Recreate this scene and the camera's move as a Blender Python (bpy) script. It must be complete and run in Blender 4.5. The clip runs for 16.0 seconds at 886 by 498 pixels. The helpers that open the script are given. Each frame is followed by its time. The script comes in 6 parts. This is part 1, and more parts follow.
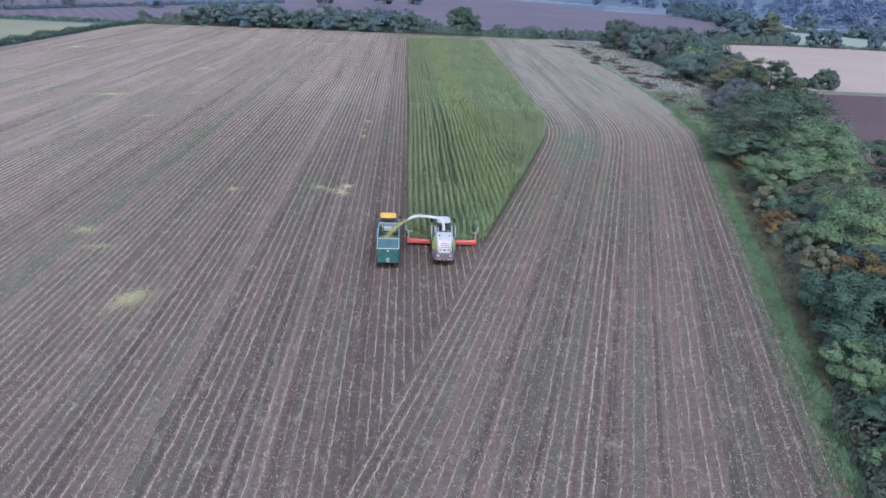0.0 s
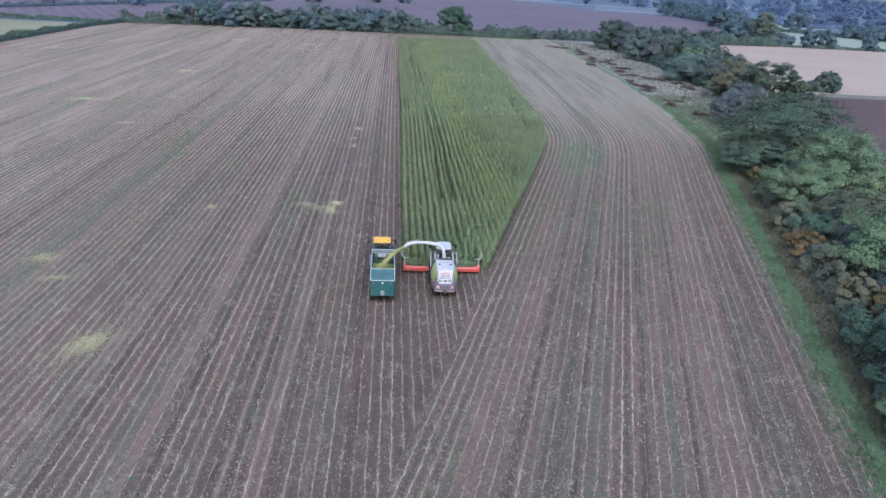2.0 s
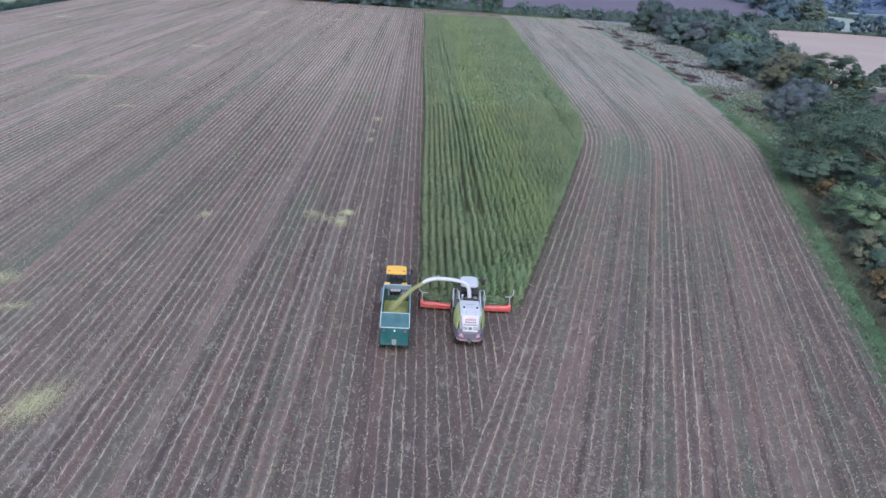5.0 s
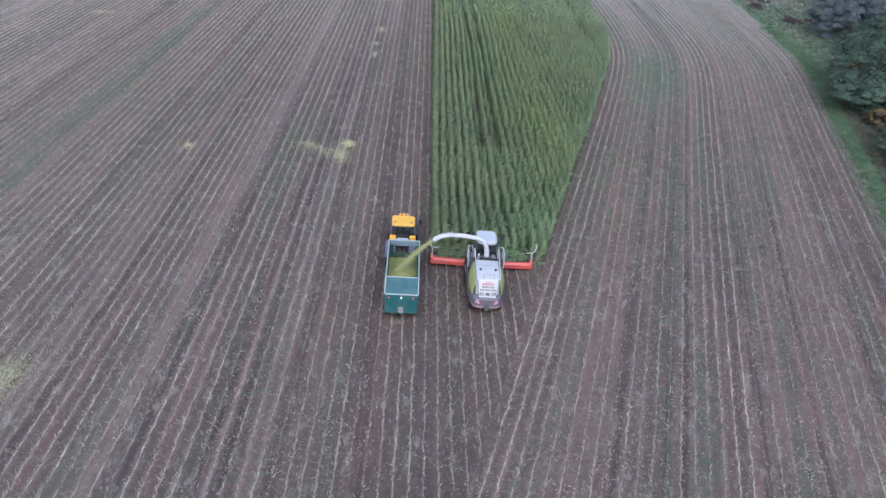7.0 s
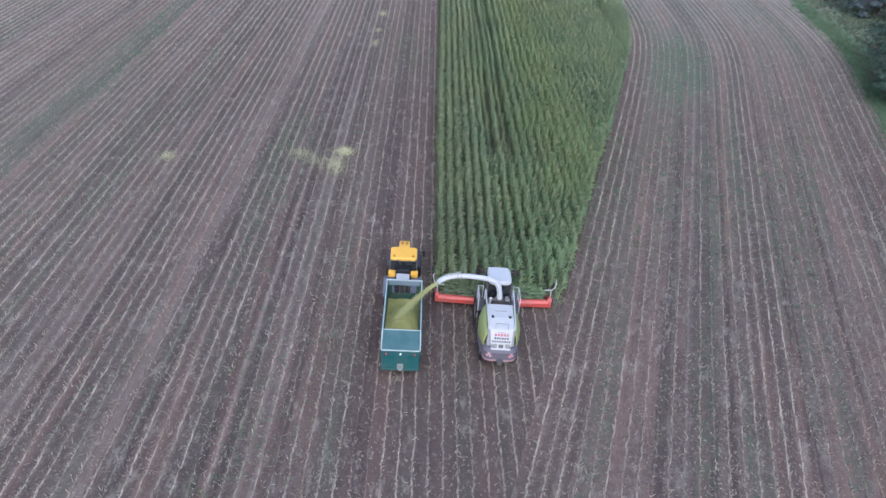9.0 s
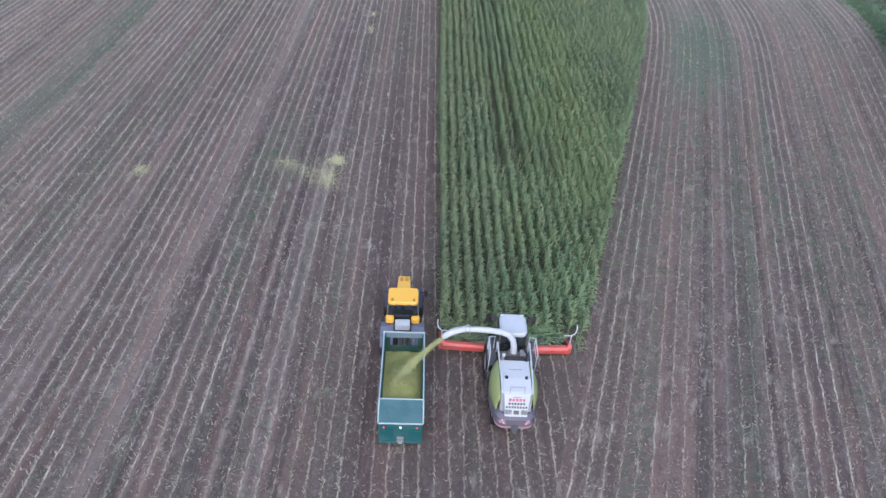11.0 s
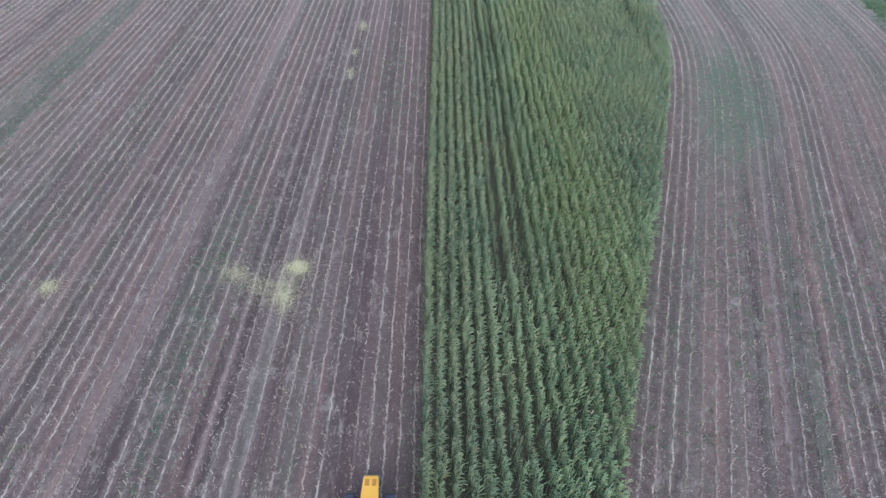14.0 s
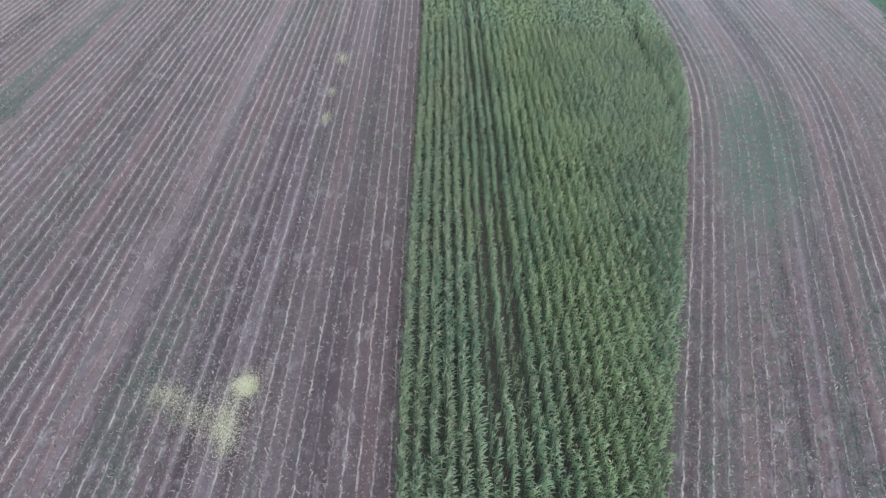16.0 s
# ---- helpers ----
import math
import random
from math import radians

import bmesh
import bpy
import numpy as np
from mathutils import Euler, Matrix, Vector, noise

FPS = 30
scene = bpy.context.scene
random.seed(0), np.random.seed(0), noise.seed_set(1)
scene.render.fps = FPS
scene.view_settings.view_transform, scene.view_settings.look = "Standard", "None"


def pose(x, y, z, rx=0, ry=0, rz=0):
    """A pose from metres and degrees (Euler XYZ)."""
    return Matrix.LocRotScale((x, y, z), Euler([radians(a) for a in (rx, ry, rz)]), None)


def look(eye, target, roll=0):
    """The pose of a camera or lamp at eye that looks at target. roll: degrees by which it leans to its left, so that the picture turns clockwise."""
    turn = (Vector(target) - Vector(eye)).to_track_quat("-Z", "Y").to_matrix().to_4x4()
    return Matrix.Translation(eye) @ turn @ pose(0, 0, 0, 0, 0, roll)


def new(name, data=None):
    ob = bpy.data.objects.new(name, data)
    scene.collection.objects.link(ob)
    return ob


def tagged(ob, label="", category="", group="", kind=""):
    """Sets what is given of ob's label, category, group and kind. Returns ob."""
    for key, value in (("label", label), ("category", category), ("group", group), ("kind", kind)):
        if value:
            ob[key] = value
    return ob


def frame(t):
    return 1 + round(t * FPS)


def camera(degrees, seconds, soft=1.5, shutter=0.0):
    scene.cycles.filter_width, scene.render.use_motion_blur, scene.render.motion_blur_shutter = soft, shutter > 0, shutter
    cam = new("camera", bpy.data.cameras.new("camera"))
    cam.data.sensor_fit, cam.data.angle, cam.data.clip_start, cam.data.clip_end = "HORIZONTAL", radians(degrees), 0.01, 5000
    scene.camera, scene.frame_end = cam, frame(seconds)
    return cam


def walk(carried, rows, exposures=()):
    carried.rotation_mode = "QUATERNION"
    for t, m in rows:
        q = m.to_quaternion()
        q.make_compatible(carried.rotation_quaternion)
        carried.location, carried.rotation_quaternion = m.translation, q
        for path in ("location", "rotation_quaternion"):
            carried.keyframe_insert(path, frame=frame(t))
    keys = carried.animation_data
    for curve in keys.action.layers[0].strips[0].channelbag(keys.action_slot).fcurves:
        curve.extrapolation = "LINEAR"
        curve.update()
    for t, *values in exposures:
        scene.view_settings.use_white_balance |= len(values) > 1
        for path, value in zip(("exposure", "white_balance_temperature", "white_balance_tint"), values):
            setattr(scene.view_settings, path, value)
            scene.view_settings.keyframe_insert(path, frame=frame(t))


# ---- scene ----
cam = camera(68.7, 16.0)
PATH = [
    (0, (0.886, 0.291, 27.51), (0.908, 2.132, 26.731), 3.0),
    (0.5, (0.352, 2.046, 27.52), (0.403, 3.887, 26.741), 3.1),
    (1, (0.141, 3.866, 27.551), (0.205, 5.708, 26.772), 3.1),
    (1.5, (-0.066, 5.741, 27.524), (0.005, 7.582, 26.746), 3.1),
    (2, (-0.175, 7.574, 27.554), (-0.121, 9.414, 26.772), 3.2),
    (2.5, (-0.087, 9.358, 27.513), (-0.059, 11.199, 26.731), 3.2),
    (3, (-0.047, 11.192, 27.587), (-0.033, 13.032, 26.804), 3.3),
    (3.2, (-0.022, 11.936, 27.609), (-0.015, 13.776, 26.825), 3.3),
    (5.3, (-0.898, 19.972, 28.046), (-0.896, 21.765, 27.159), 4.6),
    (5.5, (-0.988, 20.743, 28.053), (-0.984, 22.522, 27.139), 4.6),
    (6, (-1.259, 22.661, 28.01), (-1.252, 24.405, 27.029), 4.8),
    (6.5, (-1.451, 24.523, 27.843), (-1.441, 26.231, 26.802), 5.0),
    (7, (-1.617, 26.33, 27.745), (-1.609, 27.999, 26.643), 5.3),
    (7.5, (-1.659, 28.244, 27.777), (-1.66, 29.896, 26.65), 5.3),
    (8, (-1.773, 30.139, 27.774), (-1.778, 31.791, 26.646), 5.3),
    (8.2, (-1.774, 30.92, 27.771), (-1.781, 32.57, 26.641), 5.3),
    (10.3, (-2.045, 37.826, 27.92), (-2.054, 39.391, 26.675), 3.9),
    (10.5, (-2.138, 38.514, 27.933), (-2.146, 40.079, 26.687), 4.0),
    (11, (-2.34, 40.457, 28.026), (-2.348, 42.017, 26.774), 4.2),
    (11.5, (-2.475, 42.471, 28.186), (-2.482, 44.027, 26.931), 4.2),
    (12, (-2.496, 44.642, 28.318), (-2.502, 46.195, 27.058), 4.2),
    (12.5, (-2.499, 46.901, 28.462), (-2.508, 48.45, 27.197), 4.3),
    (13, (-2.421, 49.251, 28.61), (-2.43, 50.797, 27.342), 4.2),
    (13.5, (-2.304, 51.662, 28.7), (-2.311, 53.205, 27.427), 4.2),
    (14, (-2.127, 54.218, 28.797), (-2.135, 55.756, 27.518), 4.2),
    (14.5, (-1.974, 56.754, 28.775), (-1.982, 58.291, 27.495), 4.1),
    (15, (-1.792, 59.375, 28.759), (-1.799, 60.909, 27.476), 4.0),
    (15.5, (-1.594, 61.898, 28.769), (-1.605, 63.43, 27.483), 4.1),
    (16, (-1.541, 64.25, 28.685), (-1.549, 65.783, 27.402), 4.1),
]
TURNED = pose(-1.697, 0, 0, 0, 0, -3.348)  # the maize rows run along y, the uncut edge on x = 0
walk(cam, [(t, TURNED @ look(eye, target, roll)) for t, eye, target, roll in PATH], [(0, 1.27, 5880, 9.2), (8, 1.18, 5800, 9.2), (16, 1.31, 5740, 10.4)])

# ---- world, sun ----
world = bpy.data.worlds.new("sky")
scene.world = world
world.use_nodes = True
wn = world.node_tree
sky = wn.nodes.new("ShaderNodeTexSky")
sky.sky_type = "NISHITA"
sky.sun_disc = False
sky.sun_elevation, sky.sun_rotation = radians(38), radians(200)
sky.air_density, sky.dust_density = 1.0, 2.0
wn.links.new(sky.outputs[0], wn.nodes["Background"].inputs[0])
wn.nodes["Background"].inputs[1].default_value = 0.12
sun = new("sun", bpy.data.lights.new("sun", "SUN"))
sun.data.energy, sun.data.angle, sun.data.color = 0.9, radians(30), (1.0, 0.97, 0.94)
sun.matrix_world = look((0, 0, 60), (-14, 40, 0))


# ---- material helpers ----
class Nodes:
    """Short names for the nodes of one material."""

    def __init__(self, name):
        self.mat = bpy.data.materials.new(name)
        self.mat.use_nodes = True
        self.t = self.mat.node_tree
        self.p = self.t.nodes["Principled BSDF"]

    def put(self, sock, v):
        if isinstance(v, bpy.types.NodeSocket):
            self.t.links.new(v, sock)
        elif isinstance(v, tuple) and len(v) == 3 and sock.type == "RGBA":
            sock.default_value = (*v, 1)
        else:
            sock.default_value = v

    def math(self, op, a, b=0.0, c=0.0):
        n = self.t.nodes.new("ShaderNodeMath")
        n.operation = op
        for i, v in enumerate((a, b, c)):
            self.put(n.inputs[i], v)
        return n.outputs[0]

    def mix(self, f, a, b):
        n = self.t.nodes.new("ShaderNodeMix")
        n.data_type = "RGBA"
        self.put(n.inputs[0], f)
        self.put(n.inputs[6], a)
        self.put(n.inputs[7], b)
        return n.outputs[2]

    def step(self, v, lo, hi, a=0.0, b=1.0):
        n = self.t.nodes.new("ShaderNodeMapRange")
        n.interpolation_type = "SMOOTHSTEP"
        for i, x in enumerate((v, lo, hi, a, b)):
            self.put(n.inputs[i], x)
        return n.outputs[0]

    def noise(self, vec, scale, detail=3.0, rough=0.55):
        n = self.t.nodes.new("ShaderNodeTexNoise")
        self.put(n.inputs["Vector"], vec)
        n.inputs["Scale"].default_value, n.inputs["Detail"].default_value = scale, detail
        n.inputs["Roughness"].default_value = rough
        return n.outputs[0]

    def cells(self, vec, scale):
        n = self.t.nodes.new("ShaderNodeTexVoronoi")
        self.put(n.inputs["Vector"], vec)
        n.inputs["Scale"].default_value = scale
        return n.outputs[0], n.outputs[1]

    def scaled(self, vec, x, y, z):
        n = self.t.nodes.new("ShaderNodeMapping")
        n.inputs["Scale"].default_value = (x, y, z)
        self.put(n.inputs["Vector"], vec)
        return n.outputs[0]

    def place(self):
        return self.t.nodes.new("ShaderNodeNewGeometry").outputs["Position"]

    def island(self):
        return self.t.nodes.new("ShaderNodeNewGeometry").outputs["Random Per Island"]

    def local(self):
        return self.t.nodes.new("ShaderNodeTexCoord").outputs["Object"]

    def uv(self):
        v = self.t.nodes.new("ShaderNodeTexCoord").outputs["UV"]
        s = self.t.nodes.new("ShaderNodeSeparateXYZ")
        self.put(s.inputs[0], v)
        return v, s.outputs[0], s.outputs[1]

    def done(self, colour, rough=0.8, bump=None, strength=0.3, dist=0.02, metal=0.0, spec=0.3):
        self.put(self.p.inputs["Base Color"], colour)
        self.put(self.p.inputs["Roughness"], rough)
        self.p.inputs["Metallic"].default_value = metal
        self.p.inputs["Specular IOR Level"].default_value = spec
        if bump is not None:
            b = self.t.nodes.new("ShaderNodeBump")
            b.inputs["Strength"].default_value, b.inputs["Distance"].default_value = strength, dist
            self.put(b.inputs["Height"], bump)
            self.put(self.p.inputs["Normal"], b.outputs[0])
        return self.mat


def paint(name, colour, dirt=(0.16, 0.13, 0.1), rough=0.4, amount=0.35, metal=0.0, spec=0.5):
    """Painted or bare metal or plastic with dust and worn patches."""
    n = Nodes(name)
    v = n.local()
    big, fine = n.noise(v, 1.3, 4), n.noise(v, 14, 4)
    dust = n.math("MULTIPLY", n.step(n.math("ADD", big, n.math("MULTIPLY", fine, 0.4)), 0.55, 0.95), amount)
    shade = n.mix(n.step(fine, 0.3, 0.7, 0.0, 0.25), colour, tuple(0.75 * k for k in colour))
    return n.done(n.mix(dust, shade, dirt), n.step(big, 0.3, 0.7, rough, min(1, rough + 0.3)), fine, 0.05, 0.01, metal, spec)


def foliage(name, dark, light, turned=None, share=0.12, patch=0.35, ripe=None, grain=0.42):
    """Leaves that vary leaf by leaf, and clump by clump."""
    n = Nodes(name)
    v = n.place()
    r = n.island()
    k = n.math("ADD", n.math("MULTIPLY", n.step(n.noise(v, patch, 3), 0.3, 0.7), 1.02 - grain), n.math("MULTIPLY", r, grain))
    col = n.mix(n.step(k, 0.1, 0.95), dark, light)
    if turned:
        g = n.math("ADD", n.noise(v, 0.22, 2), n.math("MULTIPLY", r, 0.13))
        col = n.mix(n.step(g, 0.78 - share, 0.90 - share * 0.6), col, turned)
    if ripe:
        at = n.t.nodes.new("ShaderNodeSeparateXYZ")
        n.put(at.inputs[0], v)
        far = n.math("ADD", n.math("MULTIPLY", at.outputs[0], 0.02), n.math("MULTIPLY", at.outputs[1], 0.006))
        far = n.math("ADD", far, n.math("MULTIPLY", n.noise(v, 0.04, 3, 0.6), 0.6))
        col = n.mix(n.step(far, 0.95, 1.6, 0.0, 0.45), col, ripe)
        # the outer rows by the straight edge have dried to a dull olive
        dull = n.math("ADD", at.outputs[0], n.math("MULTIPLY", n.math("SUBTRACT", n.noise(v, 0.09, 3), 0.5), 7.0))
        col = n.mix(n.step(dull, 6.2, 2.6, 0.0, 0.5), col, (0.194, 0.226, 0.144))
        # a yellower stand in the middle of the wedge
        stand = n.math("MULTIPLY", n.step(dull, 7.0, 9.5), n.step(dull, 17.0, 11.0))
        stand = n.math("MULTIPLY", stand, n.step(n.math("ADD", at.outputs[1], n.math("MULTIPLY", n.noise(v, 0.07, 3), 40.0)), 84.0, 118.0))
        col = n.mix(n.math("MULTIPLY", stand, 0.42), col, (0.278, 0.350, 0.134))
        # yellowing, browning and deep green patches
        flat = n.scaled(v, 1.0, 0.35, 0.05)
        col = n.mix(n.step(n.noise(flat, 0.16, 3, 0.6), 0.50, 0.68, 0.0, 0.42), col, (0.28, 0.34, 0.150))
        col = n.mix(n.step(n.noise(n.scaled(v, 0.9, 0.5, 0.05), 0.13, 4, 0.65), 0.54, 0.70, 0.0, 0.42), col, (0.255, 0.245, 0.14))
        col = n.mix(n.step(n.noise(n.scaled(v, 1.2, 0.3, 0.05), 0.21, 3, 0.6), 0.52, 0.66, 0.0, 0.4), col, (0.115, 0.195, 0.125))
        col = n.mix(n.math("MULTIPLY", n.step(r, 0.93, 0.97), 0.6), col, (0.30, 0.235, 0.11))
    n.done(col, 0.75, None, spec=0.12)
    # thin leaves let some light through
    thin = n.t.nodes.new("ShaderNodeBsdfTranslucent")
    n.put(thin.inputs[0], col)
    both = n.t.nodes.new("ShaderNodeMixShader")
    both.inputs[0].default_value = 0.2
    n.t.links.new(n.p.outputs[0], both.inputs[1])
    n.t.links.new(thin.outputs[0], both.inputs[2])
    n.t.links.new(both.outputs[0], n.t.nodes["Material Output"].inputs[0])
    return n.mat


def earth(name, a, b, c, scale=0.05, fine=1.5, rows=None, rowmix=0.35):
    """Soil, grass or far farmland: two scales of change, and drill rows if given (spacing, heading)."""
    n = Nodes(name)
    v = n.place()
    col = n.mix(n.step(n.noise(v, scale, 4), 0.35, 0.65), a, b)
    f = n.noise(v, fine, 5, 0.65)
    col = n.mix(n.step(f, 0.45, 0.75), col, c)
    if rows:
        gap, head = rows
        s = n.t.nodes.new("ShaderNodeSeparateXYZ")
        n.put(s.inputs[0], v)
        u = n.math("ADD", n.math("MULTIPLY", s.outputs[0], math.cos(head)), n.math("MULTIPLY", s.outputs[1], math.sin(head)))
        w = n.math("ABSOLUTE", n.math("SUBTRACT", n.math("FRACT", n.math("DIVIDE", u, gap)), 0.5))
        col = n.mix(n.math("MULTIPLY", n.step(w, 0.1, 0.4), rowmix), col, tuple(0.7 * k for k in a))
    return n.done(col, 0.95, f, 0.5, 0.08, spec=0.1)


def stubble_material():
    """Cut maize: pale stalk rows every 0.75 m, pressed wheelings, litter and weeds. UV is metres across and along the rows."""
    n = Nodes("maize_stubble")
    uv, u, w = n.uv()
    wob = n.math("MULTIPLY", n.math("SUBTRACT", n.noise(n.scaled(uv, 0.5, 0.35, 1), 1.0, 3), 0.5), 0.22)
    kink = n.math("MULTIPLY", n.math("SUBTRACT", n.noise(n.scaled(uv, 1.2, 1.6, 1), 1.0, 3), 0.5), 0.26)
    ur = n.math("ADD", u, n.math("ADD", wob, kink))
    d = n.math("ABSOLUTE", n.math("SUBTRACT", n.math("FRACT", n.math("DIVIDE", ur, 0.75)), 0.5))
    clod = n.noise(uv, 2.6, 6, 0.7)
    fine = n.noise(uv, 9.0, 4, 0.7)
    soil = n.mix(n.step(n.noise(uv, 0.09, 4), 0.35, 0.65), SOIL_A, SOIL_B)
    soil = n.mix(n.step(clod, 0.38, 0.66), soil, SOIL_C)
    soil = n.mix(n.step(fine, 0.50, 0.34, 0.0, 0.8), soil, SOIL_DARK)
    # pressed wheelings, furrows and weedy strips, each at its place across the rows
    def band(rows_):
        total = None
        for centre, wide in rows_:
            k = n.step(n.math("ABSOLUTE", n.math("SUBTRACT", ur, centre)), wide * 0.6, wide * 0.4)
            total = k if total is None else n.math("MAXIMUM", total, k)
        return total
    worn = n.step(n.noise(n.scaled(uv, 1.4, 0.08, 1), 1.0, 4, 0.7), 0.30, 0.55, 0.55, 1.0)
    pale = n.math("MULTIPLY", band(PALE_LANES), worn)
    dark = n.math("MULTIPLY", band(DARK_LANES), worn)
    lane = n.noise(n.scaled(uv, 0.85, 0.02, 1), 1.0, 4, 0.65)
    calm = n.step(u, 120.0, 190.0, 1.0, 0.45)
    soil = n.mix(n.math("MULTIPLY", n.step(lane, 0.50, 0.66, 0.0, 0.28), calm), soil, SOIL_PALE)
    soil = n.mix(n.math("MULTIPLY", n.step(lane, 0.46, 0.34, 0.0, 0.55), calm), soil, SOIL_DARK)
    soil = n.mix(n.math("MULTIPLY", pale, n.step(clod, 0.3, 0.6, 0.34, 0.62)), soil, SOIL_PALE)
    soil = n.mix(n.math("MULTIPLY", dark, 0.78), soil, SOIL_DARK)
    # paler pinkish and olive soil towards the left and far sides
    paling = n.math("MAXIMUM", n.step(n.math("ADD", u, n.math("MULTIPLY", n.noise(uv, 0.03, 3), 24.0)), -2.0, -42.0), n.math("MULTIPLY", n.step(w, 78.0, 190.0), 0.9))
    soil = n.mix(n.math("MULTIPLY", paling, 0.74), soil, n.mix(n.step(n.noise(n.scaled(uv, 0.16, 0.008, 1), 1.0, 4, 0.7), 0.42, 0.58), FAR_SOIL_A, FAR_SOIL_B))
    far_head = n.math("MULTIPLY", n.step(u, 150.0, 195.0), n.step(w, 90.0, 205.0, 0.0, 0.8))
    soil = n.mix(far_head, soil, n.mix(n.step(n.noise(n.scaled(uv, 0.3, 0.03, 1), 1.0, 4, 0.7), 0.4, 0.6), (0.240, 0.232, 0.202), (0.190, 0.206, 0.170)))
    tint = n.noise(n.scaled(uv, 0.75, 0.03, 1), 1.0, 4, 0.65)
    soil = n.mix(n.step(tint, 0.51, 0.63, 0.0, 0.6), soil, SOIL_RED)
    soil = n.mix(n.step(tint, 0.48, 0.37, 0.0, 0.6), soil, SOIL_GREEN)
    broad = n.noise(n.scaled(uv, 0.28, 0.006, 1), 1.0, 3, 0.6)
    soil = n.mix(n.step(broad, 0.47, 0.36, 0.0, 0.42), soil, SOIL_DARK)
    soil = n.mix(n.step(broad, 0.54, 0.66, 0.0, 0.24), soil, SOIL_RED)
    # blotches that cross the rows
    blot = n.noise(n.scaled(uv, 1.1, 0.5, 1), 1.0, 6, 0.72)
    soil = n.mix(n.step(blot, 0.52, 0.66, 0.0, 0.28), soil, SOIL_PALE)
    soil = n.mix(n.step(blot, 0.46, 0.34, 0.0, 0.34), soil, SOIL_DARK)
    fresh = n.math("MULTIPLY", n.step(u, -8.6, -7.6), n.step(u, 60.0, 40.0))
    soil = n.mix(n.math("MULTIPLY", fresh, 0.26), soil, SOIL_DARK)
    soil = n.mix(n.math("MULTIPLY", n.math("MULTIPLY", n.step(u, -5.6, -4.6), n.step(u, 60.0, 40.0)), 0.28), soil, SOIL_DARK)
    # stalk rows, broken along their length
    broken = n.step(n.noise(n.scaled(uv, 1.0, 0.75, 1), 2.2, 5, 0.75), 0.40, 0.54, 0.2, 1.0)
    line = n.math("MULTIPLY", n.step(n.math("ADD", d, n.math("MULTIPLY", n.math("SUBTRACT", fine, 0.5), 0.10)), 0.095, 0.03), broken)
    line = n.math("MULTIPLY", line, n.step(n.noise(n.scaled(uv, 1.1, 0.3, 1), 1.0, 3, 0.6), 0.36, 0.56, 0.3, 1.0))
    line = n.math("MULTIPLY", line, n.math("SUBTRACT", 1.0, n.math("MULTIPLY", n.math("MAXIMUM", pale, dark), 0.8)))
    line = n.math("MULTIPLY", line, n.math("SUBTRACT", 1.0, n.math("MULTIPLY", n.step(u, -48.0, -75.0), 0.55)))
    bold = None
    for lo, hi in BOLD_LANES:
        k = n.math("MULTIPLY", n.step(u, lo - 0.4, lo + 0.4), n.step(u, hi + 0.4, hi - 0.4))
        bold = k if bold is None else n.math("MAXIMUM", bold, k)
    furrow = n.math("MULTIPLY", n.step(d, 0.16, 0.36), n.math("ADD", 0.10, n.math("MULTIPLY", bold, 0.31)))
    soil = n.mix(furrow, soil, SOIL_DARK)
    lanes = n.step(n.noise(n.scaled(uv, 0.25, 0.003, 1), 1.0, 3, 0.7), 0.32, 0.6, 0.35, 0.8)
    lanes = n.math("MULTIPLY", lanes, n.math("ADD", 0.95, n.math("MULTIPLY", bold, 0.45)))
    col = n.mix(n.math("MULTIPLY", line, lanes), soil, STRAW)
    # litter
    c1, _ = n.cells(n.scaled(uv, 1.0, 0.6, 1), 3.2)
    thick = n.step(n.noise(uv, 0.25, 3), 0.35, 0.62, 0.2, 1.0)
    fleck = n.math("MULTIPLY", n.step(c1, 0.25, 0.08), thick)
    col = n.mix(n.math("MULTIPLY", fleck, 0.34), col, LITTER)
    col = n.mix(n.math("MULTIPLY", n.step(fine, 0.58, 0.75), n.math("MULTIPLY", thick, 0.5)), col, LITTER)
    c2, _ = n.cells(n.scaled(uv, 1.0, 0.7, 1), 6.5)
    scrap = n.math("MULTIPLY", n.step(c2, 0.26, 0.10), n.step(n.noise(uv, 0.9, 4, 0.7), 0.42, 0.6))
    col = n.mix(n.math("MULTIPLY", scrap, 0.6), col, SCRAP)
    streak = n.noise(n.scaled(uv, 1.7, 0.55, 1), 1.0, 5, 0.72)
    col = n.mix(n.math("MULTIPLY", n.step(streak, 0.53, 0.66), n.math("MULTIPLY", thick, 0.40)), col, LITTER)
    # weeds, in strips along the rows and in patches
    strip = n.noise(n.scaled(uv, 0.16, 0.012, 1), 1.0, 4, 0.6)
    strip = n.math("MAXIMUM", strip, n.math("MULTIPLY", band(WEED_LANES), n.step(n.noise(n.scaled(uv, 0.3, 0.03, 1), 1.0, 3), 0.3, 0.6, 0.52, 0.70)))
    bend = n.math("ADD", n.math("POWER", n.math("DIVIDE", n.math("SUBTRACT", u, 206.0), 4.6), 2.0), n.math("POWER", n.math("DIVIDE", n.math("SUBTRACT", w, 115.0), 15.0), 2.0))
    strip = n.math("MAXIMUM", strip, n.step(bend, 1.3, 0.2, 0.0, 0.74))
    weed = n.math("MULTIPLY", n.step(strip, 0.56, 0.72), n.step(n.noise(uv, 1.6, 4, 0.7), 0.4, 0.66))
    col = n.mix(n.math("MULTIPLY", weed, 0.68), col, WEED)
    lush = n.math("MULTIPLY", n.step(bend, 1.6, 0.1), n.step(n.noise(n.scaled(uv, 1.0, 0.5, 1), 1.2, 4, 0.7), 0.38, 0.62, 0.12, 0.62))
